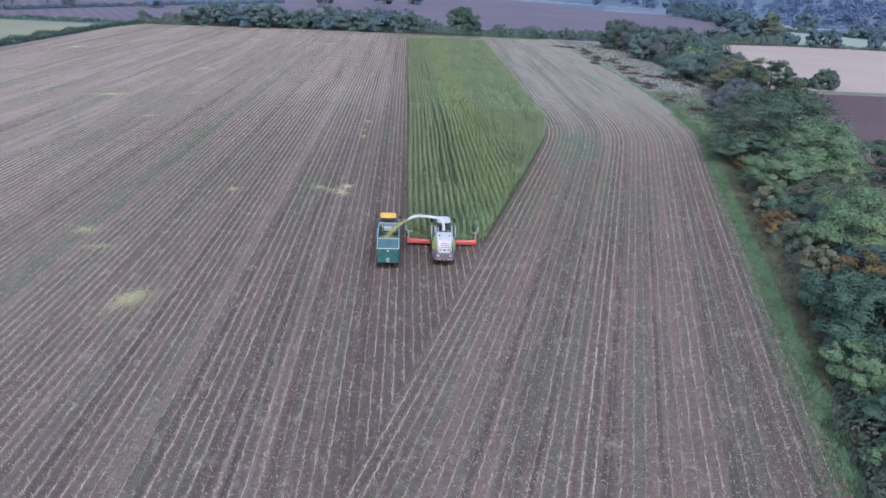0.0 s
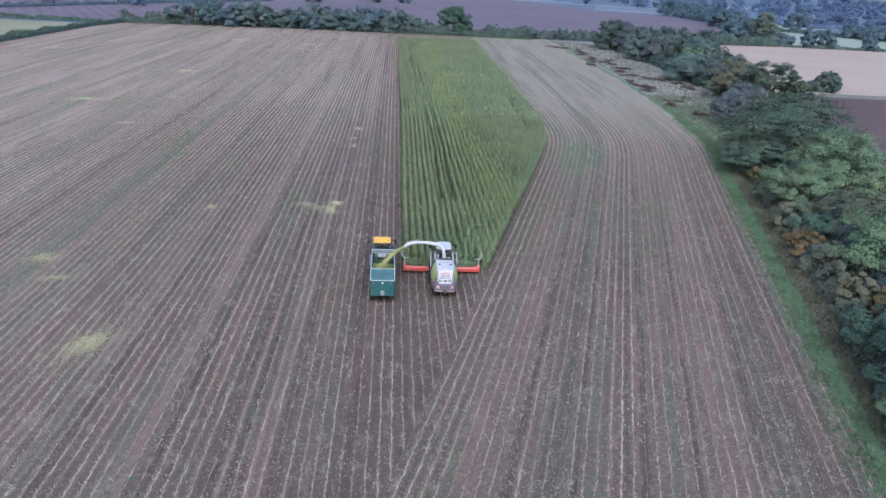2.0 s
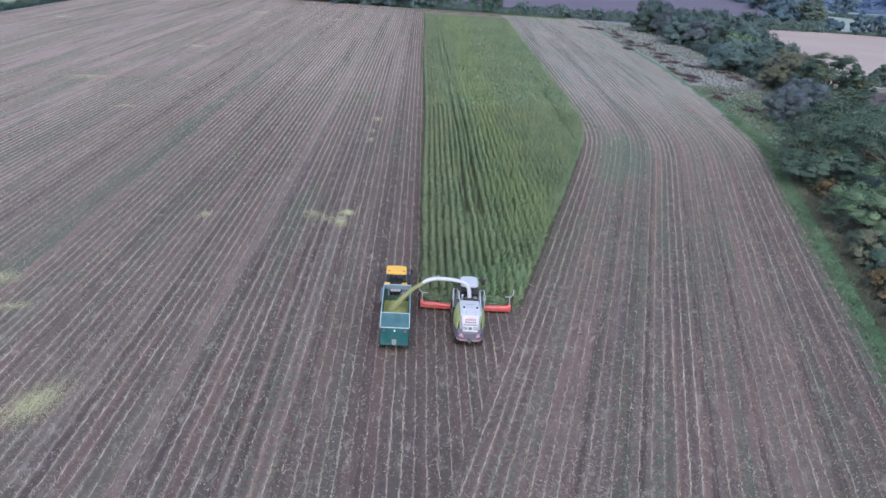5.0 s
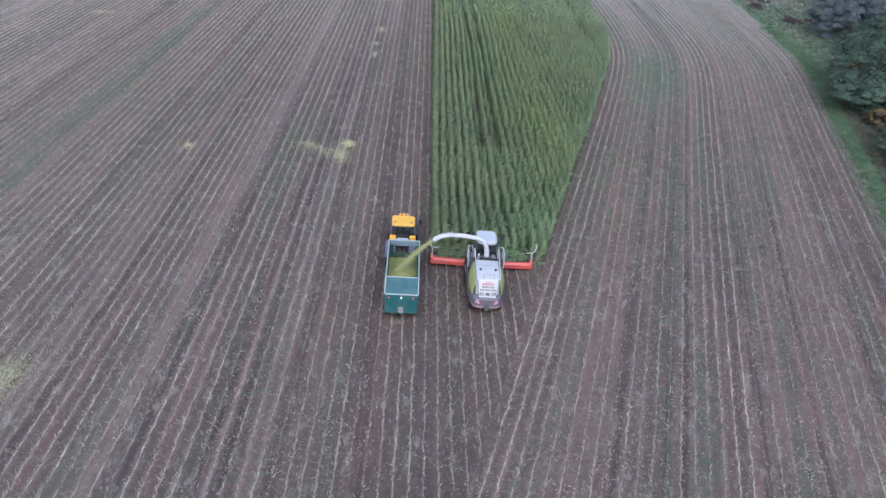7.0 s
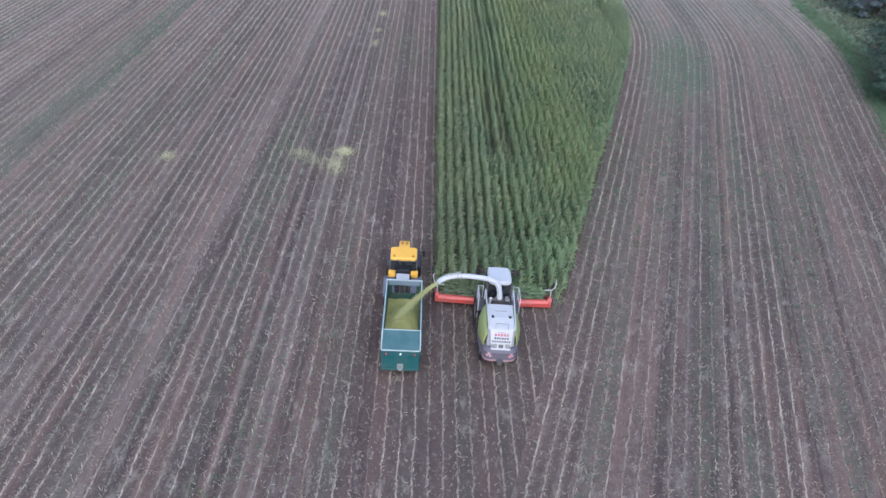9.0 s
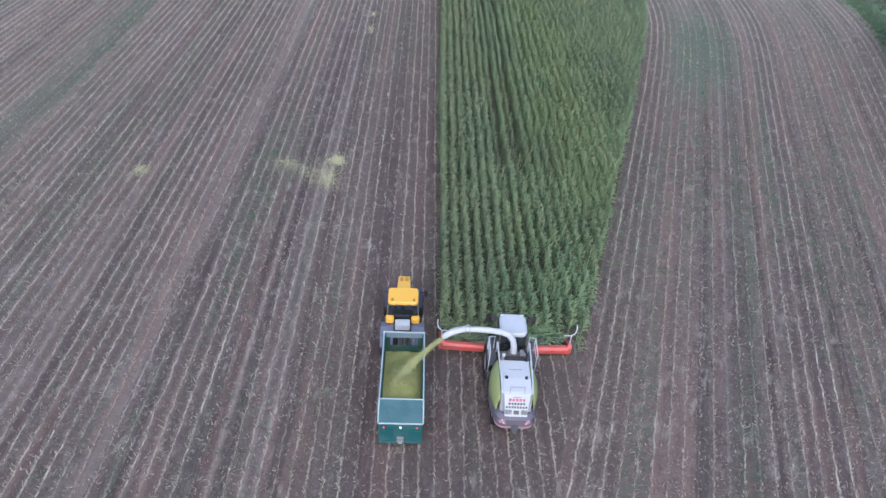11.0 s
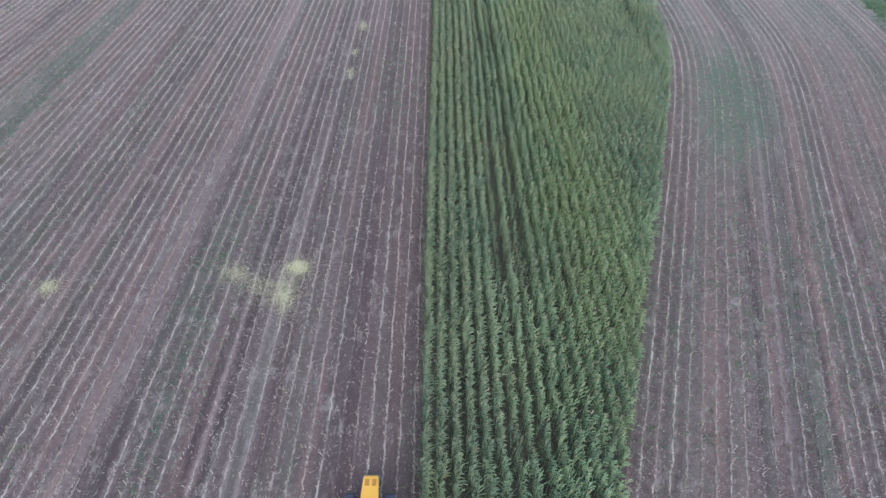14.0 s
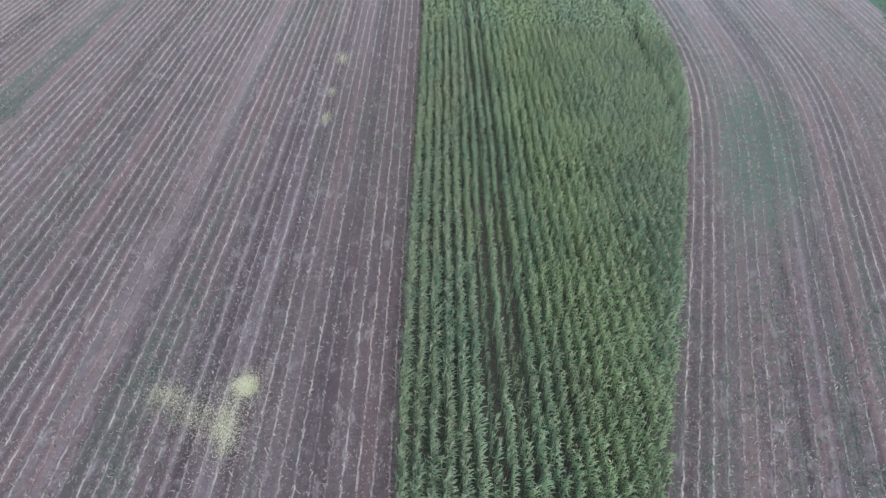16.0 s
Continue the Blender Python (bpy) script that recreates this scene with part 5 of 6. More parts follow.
def bulged(s, y0, y1, z0, z1, x0, out, low, high):
    """A flank panel that swells outward: from y0 back to y1 and from z0 up to z1 (low and high trim its ends)."""
    bm = bmesh.new()
    rows = []
    for j in range(7):
        q = j / 6
        row = []
        for i in range(11):
            p = i / 10
            y = y0 + (y1 - y0) * p
            top = z1 - high * max(0.0, p - 0.62) ** 1.3 - 0.5 * high * max(0.0, 0.18 - p)
            z = z0 + (top - z0) * q + low * (1 - q) * (1 - p)
            x = x0 + out * math.sin(math.pi * min(1.0, 0.10 + 0.86 * p)) ** 0.6 * math.cos(0.5 * math.pi * max(0.0, q * 1.3 - 0.34) / 0.96) ** 0.8
            row.append(bm.verts.new((s * x, y, z)))
        rows.append(row)
    for a, b in zip(rows, rows[1:]):
        for i in range(10):
            bm.faces.new((a[i], a[i + 1], b[i + 1], b[i]))
    bmesh.ops.recalc_face_normals(bm, faces=bm.faces)
    if sum(f.normal.x * s for f in bm.faces) < 0:
        bmesh.ops.reverse_faces(bm, faces=bm.faces)
    shell = bmesh.ops.extrude_face_region(bm, geom=list(bm.faces))
    for v in shell["geom"]:
        if isinstance(v, bmesh.types.BMVert):
            v.co.x -= s * 0.05
    bmesh.ops.recalc_face_normals(bm, faces=bm.faces)
    for f in bm.faces:
        f.smooth = True
    return bm


def forage_harvester(m):
    h = base("forage_harvester", m, "pale grey and lime green forage harvester cutting maize", "harvester")
    # chassis and engine body
    bm = solid(bmesh.new(), [(2.1, 0.75), (2.1, 1.25), (-2.55, 1.15), (-2.55, 0.75)], -0.62, 0.62, 0.04)
    part("chassis", bm, DARK_GREY, h)
    bm = solid(bmesh.new(), [(0.35, 1.2), (0.35, 2.45), (-0.25, 2.72), (-1.9, 2.62), (-2.45, 1.25)], -0.80, 0.80, 0.12)
    part("engine_body", bm, MID_GREY, h)
    bm = solid(bmesh.new(), [(0.02, 2.66), (0.02, 2.86), (-1.2, 2.88), (-1.98, 2.72), (-1.98, 2.60)], -0.74, 0.74, 0.05)
    hood = part("hood", bm, WHITE, h, "pale grey engine hood")
    box(bm2 := bmesh.new(), 0, -0.62, 2.88, 0.7, 0.05, 0.02, 0.008)
    part("hood_rib", bm2, MID_GREY, hood)
    for x in (-0.5, 0.5):
        bm = bmesh.new()
        lathe(bm, [(0.001, 0.05), (0.075, 0.05), (0.085, 0.0), (0.085, -0.04)], pose(x, -1.15, 2.9, 0, -90), 16)
        part("air_cap", bm, BLACK, hood)
    bm = bmesh.new()
    tube(bm, [(-0.36, -1.98, 2.70), (-0.36, -1.86, 3.02), (0.36, -1.86, 3.02), (0.36, -1.98, 2.70)], 0.022, 8)
    part("rear_grab_rail", bm, STEEL, h)
    # side panels
    def side(s):
        bm = bulged(s, 0.30, -2.05, 1.42, 2.66, 0.84, 0.40, 0.12, 1.2)
        part("side_panel", bm, SEED_GREEN, h, "lime green bulged side panel")
        bm = bulged(s, 0.40, -2.35, 0.92, 1.52, 0.86, 0.36, 0.05, 0.3)
        part("lower_panel", bm, TAIL_GREY, h)
        # long white rail beside the hood
        bm = bmesh.new()
        tube(bm, [(s * 0.84, 1.05, 2.35), (s * 0.84, 0.98, 3.14), (s * 0.82, 0.0, 3.06), (s * 0.78, -1.2, 2.98), (s * 0.76, -1.9, 2.84), (s * 0.76, -1.96, 2.70)], 0.042, 8)
        part("hood_rail", bm, WHITE, h, "white tubular rail")
        # platform and guard rail beside the cab
        box(bm := bmesh.new(), s * 1.0, 0.95, 1.95, 0.46, 1.1, 0.06, 0.015)
        part("platform", bm, DARK_GREY, h)
        bm = bmesh.new()
        tube(bm, [(s * 1.24, 0.42, 1.4), (s * 1.24, 0.42, 2.93), (s * 1.24, 0.5, 2.97), (s * 1.24, 1.5, 2.98), (s * 1.24, 1.5, 1.95)], 0.032, 8)
        tube(bm, [(s * 1.24, 0.42, 2.45), (s * 1.24, 1.5, 2.48)], 0.025, 8)
        tube(bm, [(s * 1.24, 1.5, 2.98), (s * 0.92, 1.55, 2.98), (s * 0.92, 1.55, 1.95)], 0.03, 8)
        part("guard_rail", bm, WHITE, h, "white guard rail")
        bm = bmesh.new()
        for k in range(4):
            box(bm, s * 1.14, 0.2, 0.6 + 0.33 * k, 0.26, 0.22, 0.04, 0.01)
        tube(bm, [(s * 1.26, 0.1, 0.5), (s * 1.26, 0.3, 2.0)], 0.02, 8)
        part("ladder", bm, DARK_GREY, h)
        # mudguard over the drive wheel
        bm = solid(bmesh.new(), [(2.45, 1.55), (2.35, 1.9), (1.6, 2.05), (0.7, 1.98), (0.7, 1.92), (1.6, 1.98), (2.3, 1.84)], s * 0.78, s * 1.28, 0.012)
        part("mudguard", bm, DARK_GREY, h)
        # mirror and lamp bar in front of the cab
        bm = bmesh.new()
        tube(bm, [(s * 0.78, 2.5, 3.45), (s * 1.18, 2.72, 3.35), (s * 1.25, 2.74, 2.95)], 0.025, 6)
        box(bm, s * 1.24, 2.76, 3.1, 0.26, 0.12, 0.46, 0.04)
        box(bm, s * 0.98, 2.52, 3.36, 0.26, 0.30, 0.16, 0.05)
        part("mirror", bm, BLACK, h)
    mirrored(side)
    # rear: sloping pale panel with bars where the writing stands, grille, bumper, hitch
    bm = solid(bmesh.new(), [(-1.94, 2.72), (-2.06, 2.68), (-2.60, 1.64), (-2.48, 1.58)], -0.66, 0.66, 0.04, 0.0, 0.0)
    for v in bm.verts:
        if v.co.z < 2.1:
            v.co.x *= 0.86
    rear = part("rear_panel", bm, WHITE, h, "pale grey tail panel with worn red and dark bars")
    slope = Matrix(((1, 0, 0, 0), (0, 0.461, -0.887, -2.06), (0, 0.887, 0.461, 2.68), (0, 0, 0, 1)))  # y up the panel, z out of it
    def bar(x, d, w, t, mat, name):
        b = bmesh.new()
        box(b, x, -d, 0.012, w, t, 0.02, 0.006, slope)
        part(name, b, mat, rear)
    for k in range(5):
        bar(-0.34 + 0.17 * k, 0.27, 0.125, 0.14, FADED_RED, "red_bar")
    bar(0, 0.13, 0.42, 0.035, FADED_RED, "red_bar")
    for k in range(6):
        bar(-0.36 + 0.145 * k, 0.47, 0.10, 0.11, DARK_GREY, "dark_bar")
    for k in range(8):
        bar(-0.48 + 0.137 * k, 0.66, 0.09, 0.11, DARK_GREY, "dark_bar")
    for k in range(5):
        bar(-0.40, 0.82 + 0.05 * k, 0.34, 0.028, DARK_GREY, "grille_slat")
        bar(0.40, 0.82 + 0.05 * k, 0.34, 0.028, DARK_GREY, "grille_slat")
    bar(0, 0.93, 0.28, 0.2, DARK_GREY, "badge_plate")
    bm = bmesh.new()
    slab(bm, 0, -2.16, 0.90, 1.66, 1.98, 1.06, 0.48, 0.18)
    part("rear_bumper", bm, TAIL_GREY, h, "rounded dark tail with warning stripes")
    bm = bmesh.new()
    slab(bm, 0, -2.16, 0.86, 0.98, 2.02, 1.12, 0.50, 0.03)
    part("bumper_skirt", bm, TAIL_RIM, h, "faded pinkish strip")
    for s in (-1, 1):
        for k in range(6):
            # the stripes follow the rounded corner
            a = radians(8 + 11 * k)
            x, y = s * (0.53 + 0.47 * math.sin(a) - 0.07), -2.22 - 0.485 * math.cos(a)
            b = bmesh.new()
            box(b, 0, 0, 0, 0.10, 0.035, 0.30, 0.006, pose(x, y, 1.34, -4, s * 26, s * (8 + 11 * k)))
            part("warning_stripe", b, (FADED_RED if k % 2 == 0 else WHITE), h)
    bm = bmesh.new()
    box(bm, 0, -2.72, 0.98, 0.34, 0.4, 0.22, 0.05)
    lathe(bm, [(0.001, 0.12), (0.12, 0.12), (0.14, 0), (0.12, -0.12), (0.001, -0.12)], pose(0, -2.92, 0.98, 0, -90), 16)
    part("hitch", bm, DARK_GREY, h)
    # cab
    bm = solid(bmesh.new(), [(2.6, 2.0), (2.5, 3.42), (1.25, 3.42), (1.05, 2.2), (1.3, 1.75), (2.4, 1.6)], -0.72, 0.72, 0.06)
    cab = part("cab", bm, GLASS, h, "dark tinted glass cab")
    for s in (-1, 1):
        for y0, y1 in ((2.72, 2.60), (1.12, 1.28), (1.9, 1.9)):
            b = bmesh.new()
            tube(b, [(s * 0.72, y0 - 0.08, 2.0), (s * 0.72, y1 - 0.08, 3.42)], 0.045, 6)
            part("cab_pillar", b, DARK_GREY, cab)
    bm = bmesh.new()
    slab(bm, 0, 1.9, 3.40, 3.64, 1.42, 1.52, 0.36, 0.09)
    roof = part("cab_roof", bm, WHITE, h, "pale rounded cab roof")
    for s in (-1, 1):
        b = bmesh.new()
        box(b, s * 0.5, 2.66, 3.46, 0.24, 0.1, 0.12, 0.03)
        part("work_lamp", b, LAMP_WHITE, roof)
    # spout: turntable, arch and cap
    bm = bmesh.new()
    lathe(bm, [(0.32, -0.25), (0.32, 0.0), (0.27, 0.08), (0.20, 0.10)], pose(0.0, 0.66, 2.72, 0, -90), 20)
    box(bm, 0.0, 0.45, 2.52, 1.35, 0.75, 0.28, 0.05)
    part("spout_turntable", bm, DARK_GREY, h)
    arch = [(0.0, 0.62, 2.8), (-0.03, 0.68, 3.2), (-0.12, 0.74, 3.6), (-0.36, 0.78, 3.92), (-0.75, 0.80, 4.08), (-1.3, 0.80, 4.17), (-1.9, 0.78, 4.23), (-2.6, 0.72, 4.26), (-3.15, 0.60, 4.21)]
    bm = tube(bmesh.new(), arch, 0.2, 12, [0.17, 0.165, 0.16, 0.16, 0.155, 0.15, 0.15, 0.145, 0.14])
    spout = part("spout", bm, WHITE, h, "arched pale grey discharge spout")
    bm = tube(bmesh.new(), [(-3.05, 0.62, 4.23), (-3.35, 0.55, 4.17), (-3.6, 0.46, 4.07), (-3.76, 0.40, 3.95)], 0.2, 8, [0.165, 0.175, 0.17, 0.155], 0.9)
    part("spout_cap", bm, WHITE, spout)
    for x in (-2.64, -2.42):
        bm = bmesh.new()
        lathe(bm, [(0.15, -0.04), (0.20, -0.04), (0.20, 0.04), (0.15, 0.04)], pose(x, 0.72, 4.26), 14)
        part("spout_joint", bm, STEEL, spout)
    bm = bmesh.new()
    tube(bm, [(-2.5, 0.8, 4.45), (-3.3, 0.66, 4.36)], 0.025, 6)
    part("spout_ram", bm, STEEL, spout)
    bm = bmesh.new()
    box(bm, -2.52, 0.8, 4.46, 0.12, 0.1, 0.14, 0.02)
    part("ram_bracket", bm, STEEL, spout)
    bm = bmesh.new()
    box(bm, 0.5, 0.62, 2.72, 0.30, 0.42, 0.22, 0.05)
    part("filter_box", bm, STEEL, h)
    bm = bmesh.new()
    box(bm, -0.5, 0.1, 2.70, 0.3, 0.36, 0.2, 0.05)
    part("tool_box", bm, DARK_GREY, h)
    bm = bmesh.new()
    tube(bm, [(0.6, -0.1, 2.8), (0.66, 0.4, 2.98), (0.55, 0.95, 2.8)], 0.05, 8)
    part("air_hose", bm, BLACK, h)
    b = bmesh.new()
    box(b, 0, 0.18, 2.74, 1.12, 0.30, 0.22, 0.04)
    part("air_intake", b, BLACK, h, "black radiator intake in front of the hood")
    b = bmesh.new()
    tube(b, [(-0.62, 0.05, 2.7), (-0.62, 0.05, 3.25), (-0.62, -0.1, 3.38)], 0.075, 10)
    part("exhaust", b, STEEL, h)
    # wheels
    for s in (-1, 1):
        wheel(h, s * 1.0, 1.55, 0.95, 0.62, MID_GREY)
        wheel(h, s * 0.86, -1.55, 0.64, 0.44, MID_GREY)
    # maize header
    H = 3.80
    back = Matrix.Translation((0, -0.32, 0))  # the header sits close in front of the drive wheels
    for s in (-1, 1):
        bm = solid(bmesh.new(), [(-0.22, 0.30), (-0.26, 0.66), (-0.14, 0.80), (0.10, 0.76), (0.30, 0.40), (0.2, 0.22)], s * 0.72, s * (H - 0.2), 0.03, 0.12, 0.0)
        bm.transform(back @ Matrix.Translation((0, 3.25, 0)) @ pose(0, 0, 0, 0, 0, s * 3.2))
        part("header_beam", bm, RED, h, "red header beam")
        bm = solid(bmesh.new(), [(3.26, 0.28), (3.26, 0.80), (3.38, 0.98), (3.62, 0.92), (3.95, 0.65), (4.75, 0.2), (4.7, 0.12)], s * (H - 0.24), s * H, 0.03)
        bm.transform(back)
        part("end_shield", bm, RED, h, "red end shield")
        bm = bmesh.new()
        tube(bm, [(s * (H - 0.12), 3.45, 0.98), (s * (H - 0.12), 3.48, 1.62)], 0.035, 8)
        tube(bm, [(s * (H - 0.56), 3.46, 1.60), (s * (H - 0.12), 3.48, 1.60), (s * (H + 0.08), 3.54, 1.72), (s * (H + 0.16), 3.64, 1.95), (s * (H + 0.14), 3.76, 2.2)], 0.036, 8)
        bm.transform(back)
        part("stalk_guide", bm, WHITE, h, "white curved crop guide")
        for k in range(4):
            x = s * (0.5 + 0.85 * k)
            bm = bmesh.new()
            lathe(bm, [(0.001, 0.75), (0.16, 0.72), (0.22, 0.3), (0.5, 0.22), (0.52, 0.14), (0.001, 0.12)], pose(x, 4.0, 0, 0, -90), 16)
            bm.transform(back)
            part("gathering_drum", bm, DARK_GREY, h)
            bm = solid(bmesh.new(), [(3.8, 0.12), (3.9, 0.36), (4.3, 0.28), (4.95, 0.1)], x + s * 0.38, x + s * 0.50, 0.015)
            bm.transform(back)
            part("row_divider", bm, DARK_GREY, h)
    bm = bmesh.new()
    box(bm, 0, 3.0, 0.75, 1.5, 0.8, 0.8, 0.06)
    part("feed_housing", bm, DARK_GREY, h)
    return h


harvester = forage_harvester(pose(3.63, 62.9, 0, 0, 0, -0.6))


def falling_crop():
    """Cut stalks and leaves tumbling over the header's deck."""
    rng = np.random.default_rng(61)
    n = 700
    x = np.concatenate([rng.uniform(-3.4, -0.75, n // 2), rng.uniform(0.75, 3.4, n // 2)])
    y, z = rng.uniform(3.12, 4.9, n), rng.uniform(0.35, 1.0, n)
    keep = (3.61 + x) < headland(CUT_Y - 0.2) + 0.3
    c = np.array([tuple(harvester.matrix_world @ Vector(p)) for p in zip(x[keep], y[keep], z[keep])])
    d = unit(rng, len(c)) * np.array([1.6, 0.7, 0.3])
    d *= rng.uniform(0.15, 0.5, (len(c), 1))
    sd = np.cross(d, unit(rng, len(c)))
    sd *= 0.024 / (np.linalg.norm(sd, axis=1, keepdims=True) + 1e-9)
    v = np.stack([c - d - sd, c - d + sd, c + d + sd, c + d - sd], 1).reshape(-1, 3)
    return tagged(raw("cut_maize", v, np.arange(len(v)).reshape(-1, 4), MAIZE), "green cut maize lying across the header", "crop", kind="stuff")


bpy.context.view_layer.update()
falling_crop()


# ---- tractor ----
def tractor(m):
    t = base("tractor", m, "yellow high-speed tractor with dark glass cab", "tractor")
    bm = solid(bmesh.new(), [(2.9, 0.7), (2.9, 1.0), (-2.2, 1.05), (-2.2, 0.7)], -0.42, 0.42, 0.04)
    part("chassis", bm, DARK_GREY, t)
    bm = solid(bmesh.new(), [(3.3, 0.95), (3.35, 1.55), (3.1, 1.88), (1.9, 2.02), (0.75, 2.05), (0.75, 1.0)], -0.41, 0.41, 0.09, 0.03, 0.03)
    for v in bm.verts:
        if v.co.y > 2.5:
            v.co.x *= 0.86
    bonnet = part("bonnet", bm, YELLOW, t, "yellow rounded bonnet")
    b = bmesh.new()
    box(b, 0, 1.45, 2.05, 0.5, 0.9, 0.03, 0.012)
    part("bonnet_panel", b, YELLOW, bonnet)
    for q in (-1, 1):
        b = bmesh.new()
        slab(b, q * 0.16, 2.72, 1.90, 1.965, 0.20, 0.34, 0.06, 0.012)
        part("bonnet_vent", b, AMBER, bonnet, "dull amber vent")
    b = bmesh.new()
    box(b, 0, 3.34, 1.35, 0.6, 0.04, 0.4, 0.02)
    part("grille", b, DARK_GREY, bonnet)
    b = bmesh.new()
    tube(b, [(0.52, 0.95, 1.5), (0.55, 0.95, 2.9), (0.55, 0.85, 3.0)], 0.06, 8)
    part("exhaust", b, DARK_GREY, t)
    bm = solid(bmesh.new(), [(1.0, 1.2), (0.85, 2.78), (-0.42, 2.78), (-0.62, 1.9), (-0.5, 1.2)], -0.84, 0.84, 0.06)
    cab = part("cab", bm, GLASS, t, "dark tinted cab glass")
    for s in (-1, 1):
        for y0, y1 in ((0.98, 0.86), (-0.58, -0.42)):
            b = bmesh.new()
            tube(b, [(s * 0.84, y0, 1.4), (s * 0.84, y1, 2.8)], 0.05, 6)
            part("cab_pillar", b, DARK_GREY, cab)
    bm = bmesh.new()
    slab(bm, 0, 0.22, 2.78, 2.98, 1.70, 1.26, 0.18, 0.06)
    roof = part("cab_roof", bm, YELLOW, t, "yellow cab roof")
    for s in (-1, 1):
        b = bmesh.new()
        lathe(b, [(0.001, 0.10), (0.07, 0.09), (0.085, 0.0)], pose(s * 0.6, -0.22, 2.98, 0, -90), 14)
        part("beacon", b, AMBER, roof)
        for x in (0.35, 0.7):
            b = bmesh.new()
            box(b, s * x, -0.44, 2.80, 0.16, 0.05, 0.08, 0.02)
            part("work_lamp", b, DARK_GREY, roof)
        # yellow side blocks behind the cab
        b = bmesh.new()
        box(b, s * 0.72, -0.66, 1.92, 0.46, 0.36, 0.42, 0.1)
        part("rear_cowl", b, YELLOW, t, "yellow cowl behind the cab")
        b = solid(bmesh.new(), [(-0.55, 1.2), (-0.6, 1.62), (-1.1, 1.78), (-1.8, 1.66), (-2.15, 1.2), (-2.08, 1.2), (-1.76, 1.58), (-1.1, 1.70), (-0.66, 1.55)], s * 0.5, s * 1.22, 0.012)
        part("mudguard", b, SLATE, t, "slate blue rear mudguard")
        b = solid(bmesh.new(), [(2.6, 1.2), (2.3, 1.62), (1.8, 1.72), (1.25, 1.6), (1.05, 1.2), (1.12, 1.2), (1.3, 1.52), (1.8, 1.64), (2.25, 1.54)], s * 0.70, s * 1.12, 0.012)
        part("mudguard", b, NAVY, t, "dark front mudguard")
        b = bmesh.new()
        tube(b, [(s * 0.85, 0.95, 2.5), (s * 1.28, 1.05, 2.5)], 0.025, 6)
        box(b, s * 1.3, 1.04, 2.35, 0.2, 0.08, 0.4, 0.03)
        part("mirror", b, BLACK, t)
        b = bmesh.new()
        box(b, s * 0.95, -2.16, 1.42, 0.16, 0.06, 0.1, 0.02)
        part("tail_lamp", b, LAMP_RED, t)
        wheel(t, s * 0.92, 1.85, 0.72, 0.52, YELLOW)
        wheel(t, s * 0.92, -1.35, 0.78, 0.58, YELLOW)
    b = bmesh.new()
    box(b, 0, -0.66, 2.02, 0.9, 0.06, 0.6, 0.03)
    part("rear_window", b, GLASS, t)
    b = bmesh.new()
    box(b, 0, -0.71, 1.78, 0.26, 0.03, 0.12, 0.02)
    part("badge_plate", b, YELLOW, t)
    b = bmesh.new()
    box(b, 0, -1.0, 1.82, 0.84, 0.5, 0.42, 0.06)
    part("rear_tank", b, WHITE, t, "pale grey box on the rear deck")
    b = bmesh.new()
    for s in (-1, 1):
        tube(b, [(s * 0.28, -1.4, 1.2), (s * 0.3, -2.2, 0.85)], 0.05, 6)
        tube(b, [(s * 0.3, -1.45, 1.6), (s * 0.3, -1.9, 0.95)], 0.035, 6)
    tube(b, [(0, -1.4, 1.5), (0.05, -1.9, 1.4), (0, -2.5, 1.1)], 0.03, 6)
    box(b, 0, -1.85, 0.8, 0.5, 0.9, 0.2, 0.04)
    part("linkage", b, BLACK, t)
    b = bmesh.new()
    box(b, 0, 3.42, 0.95, 0.9, 0.3, 0.5, 0.06)
    part("front_weight", b, DARK_GREY, t)
    return t


tractor(pose(-2.27, 67.2, 0, 0, 0, 0.6))


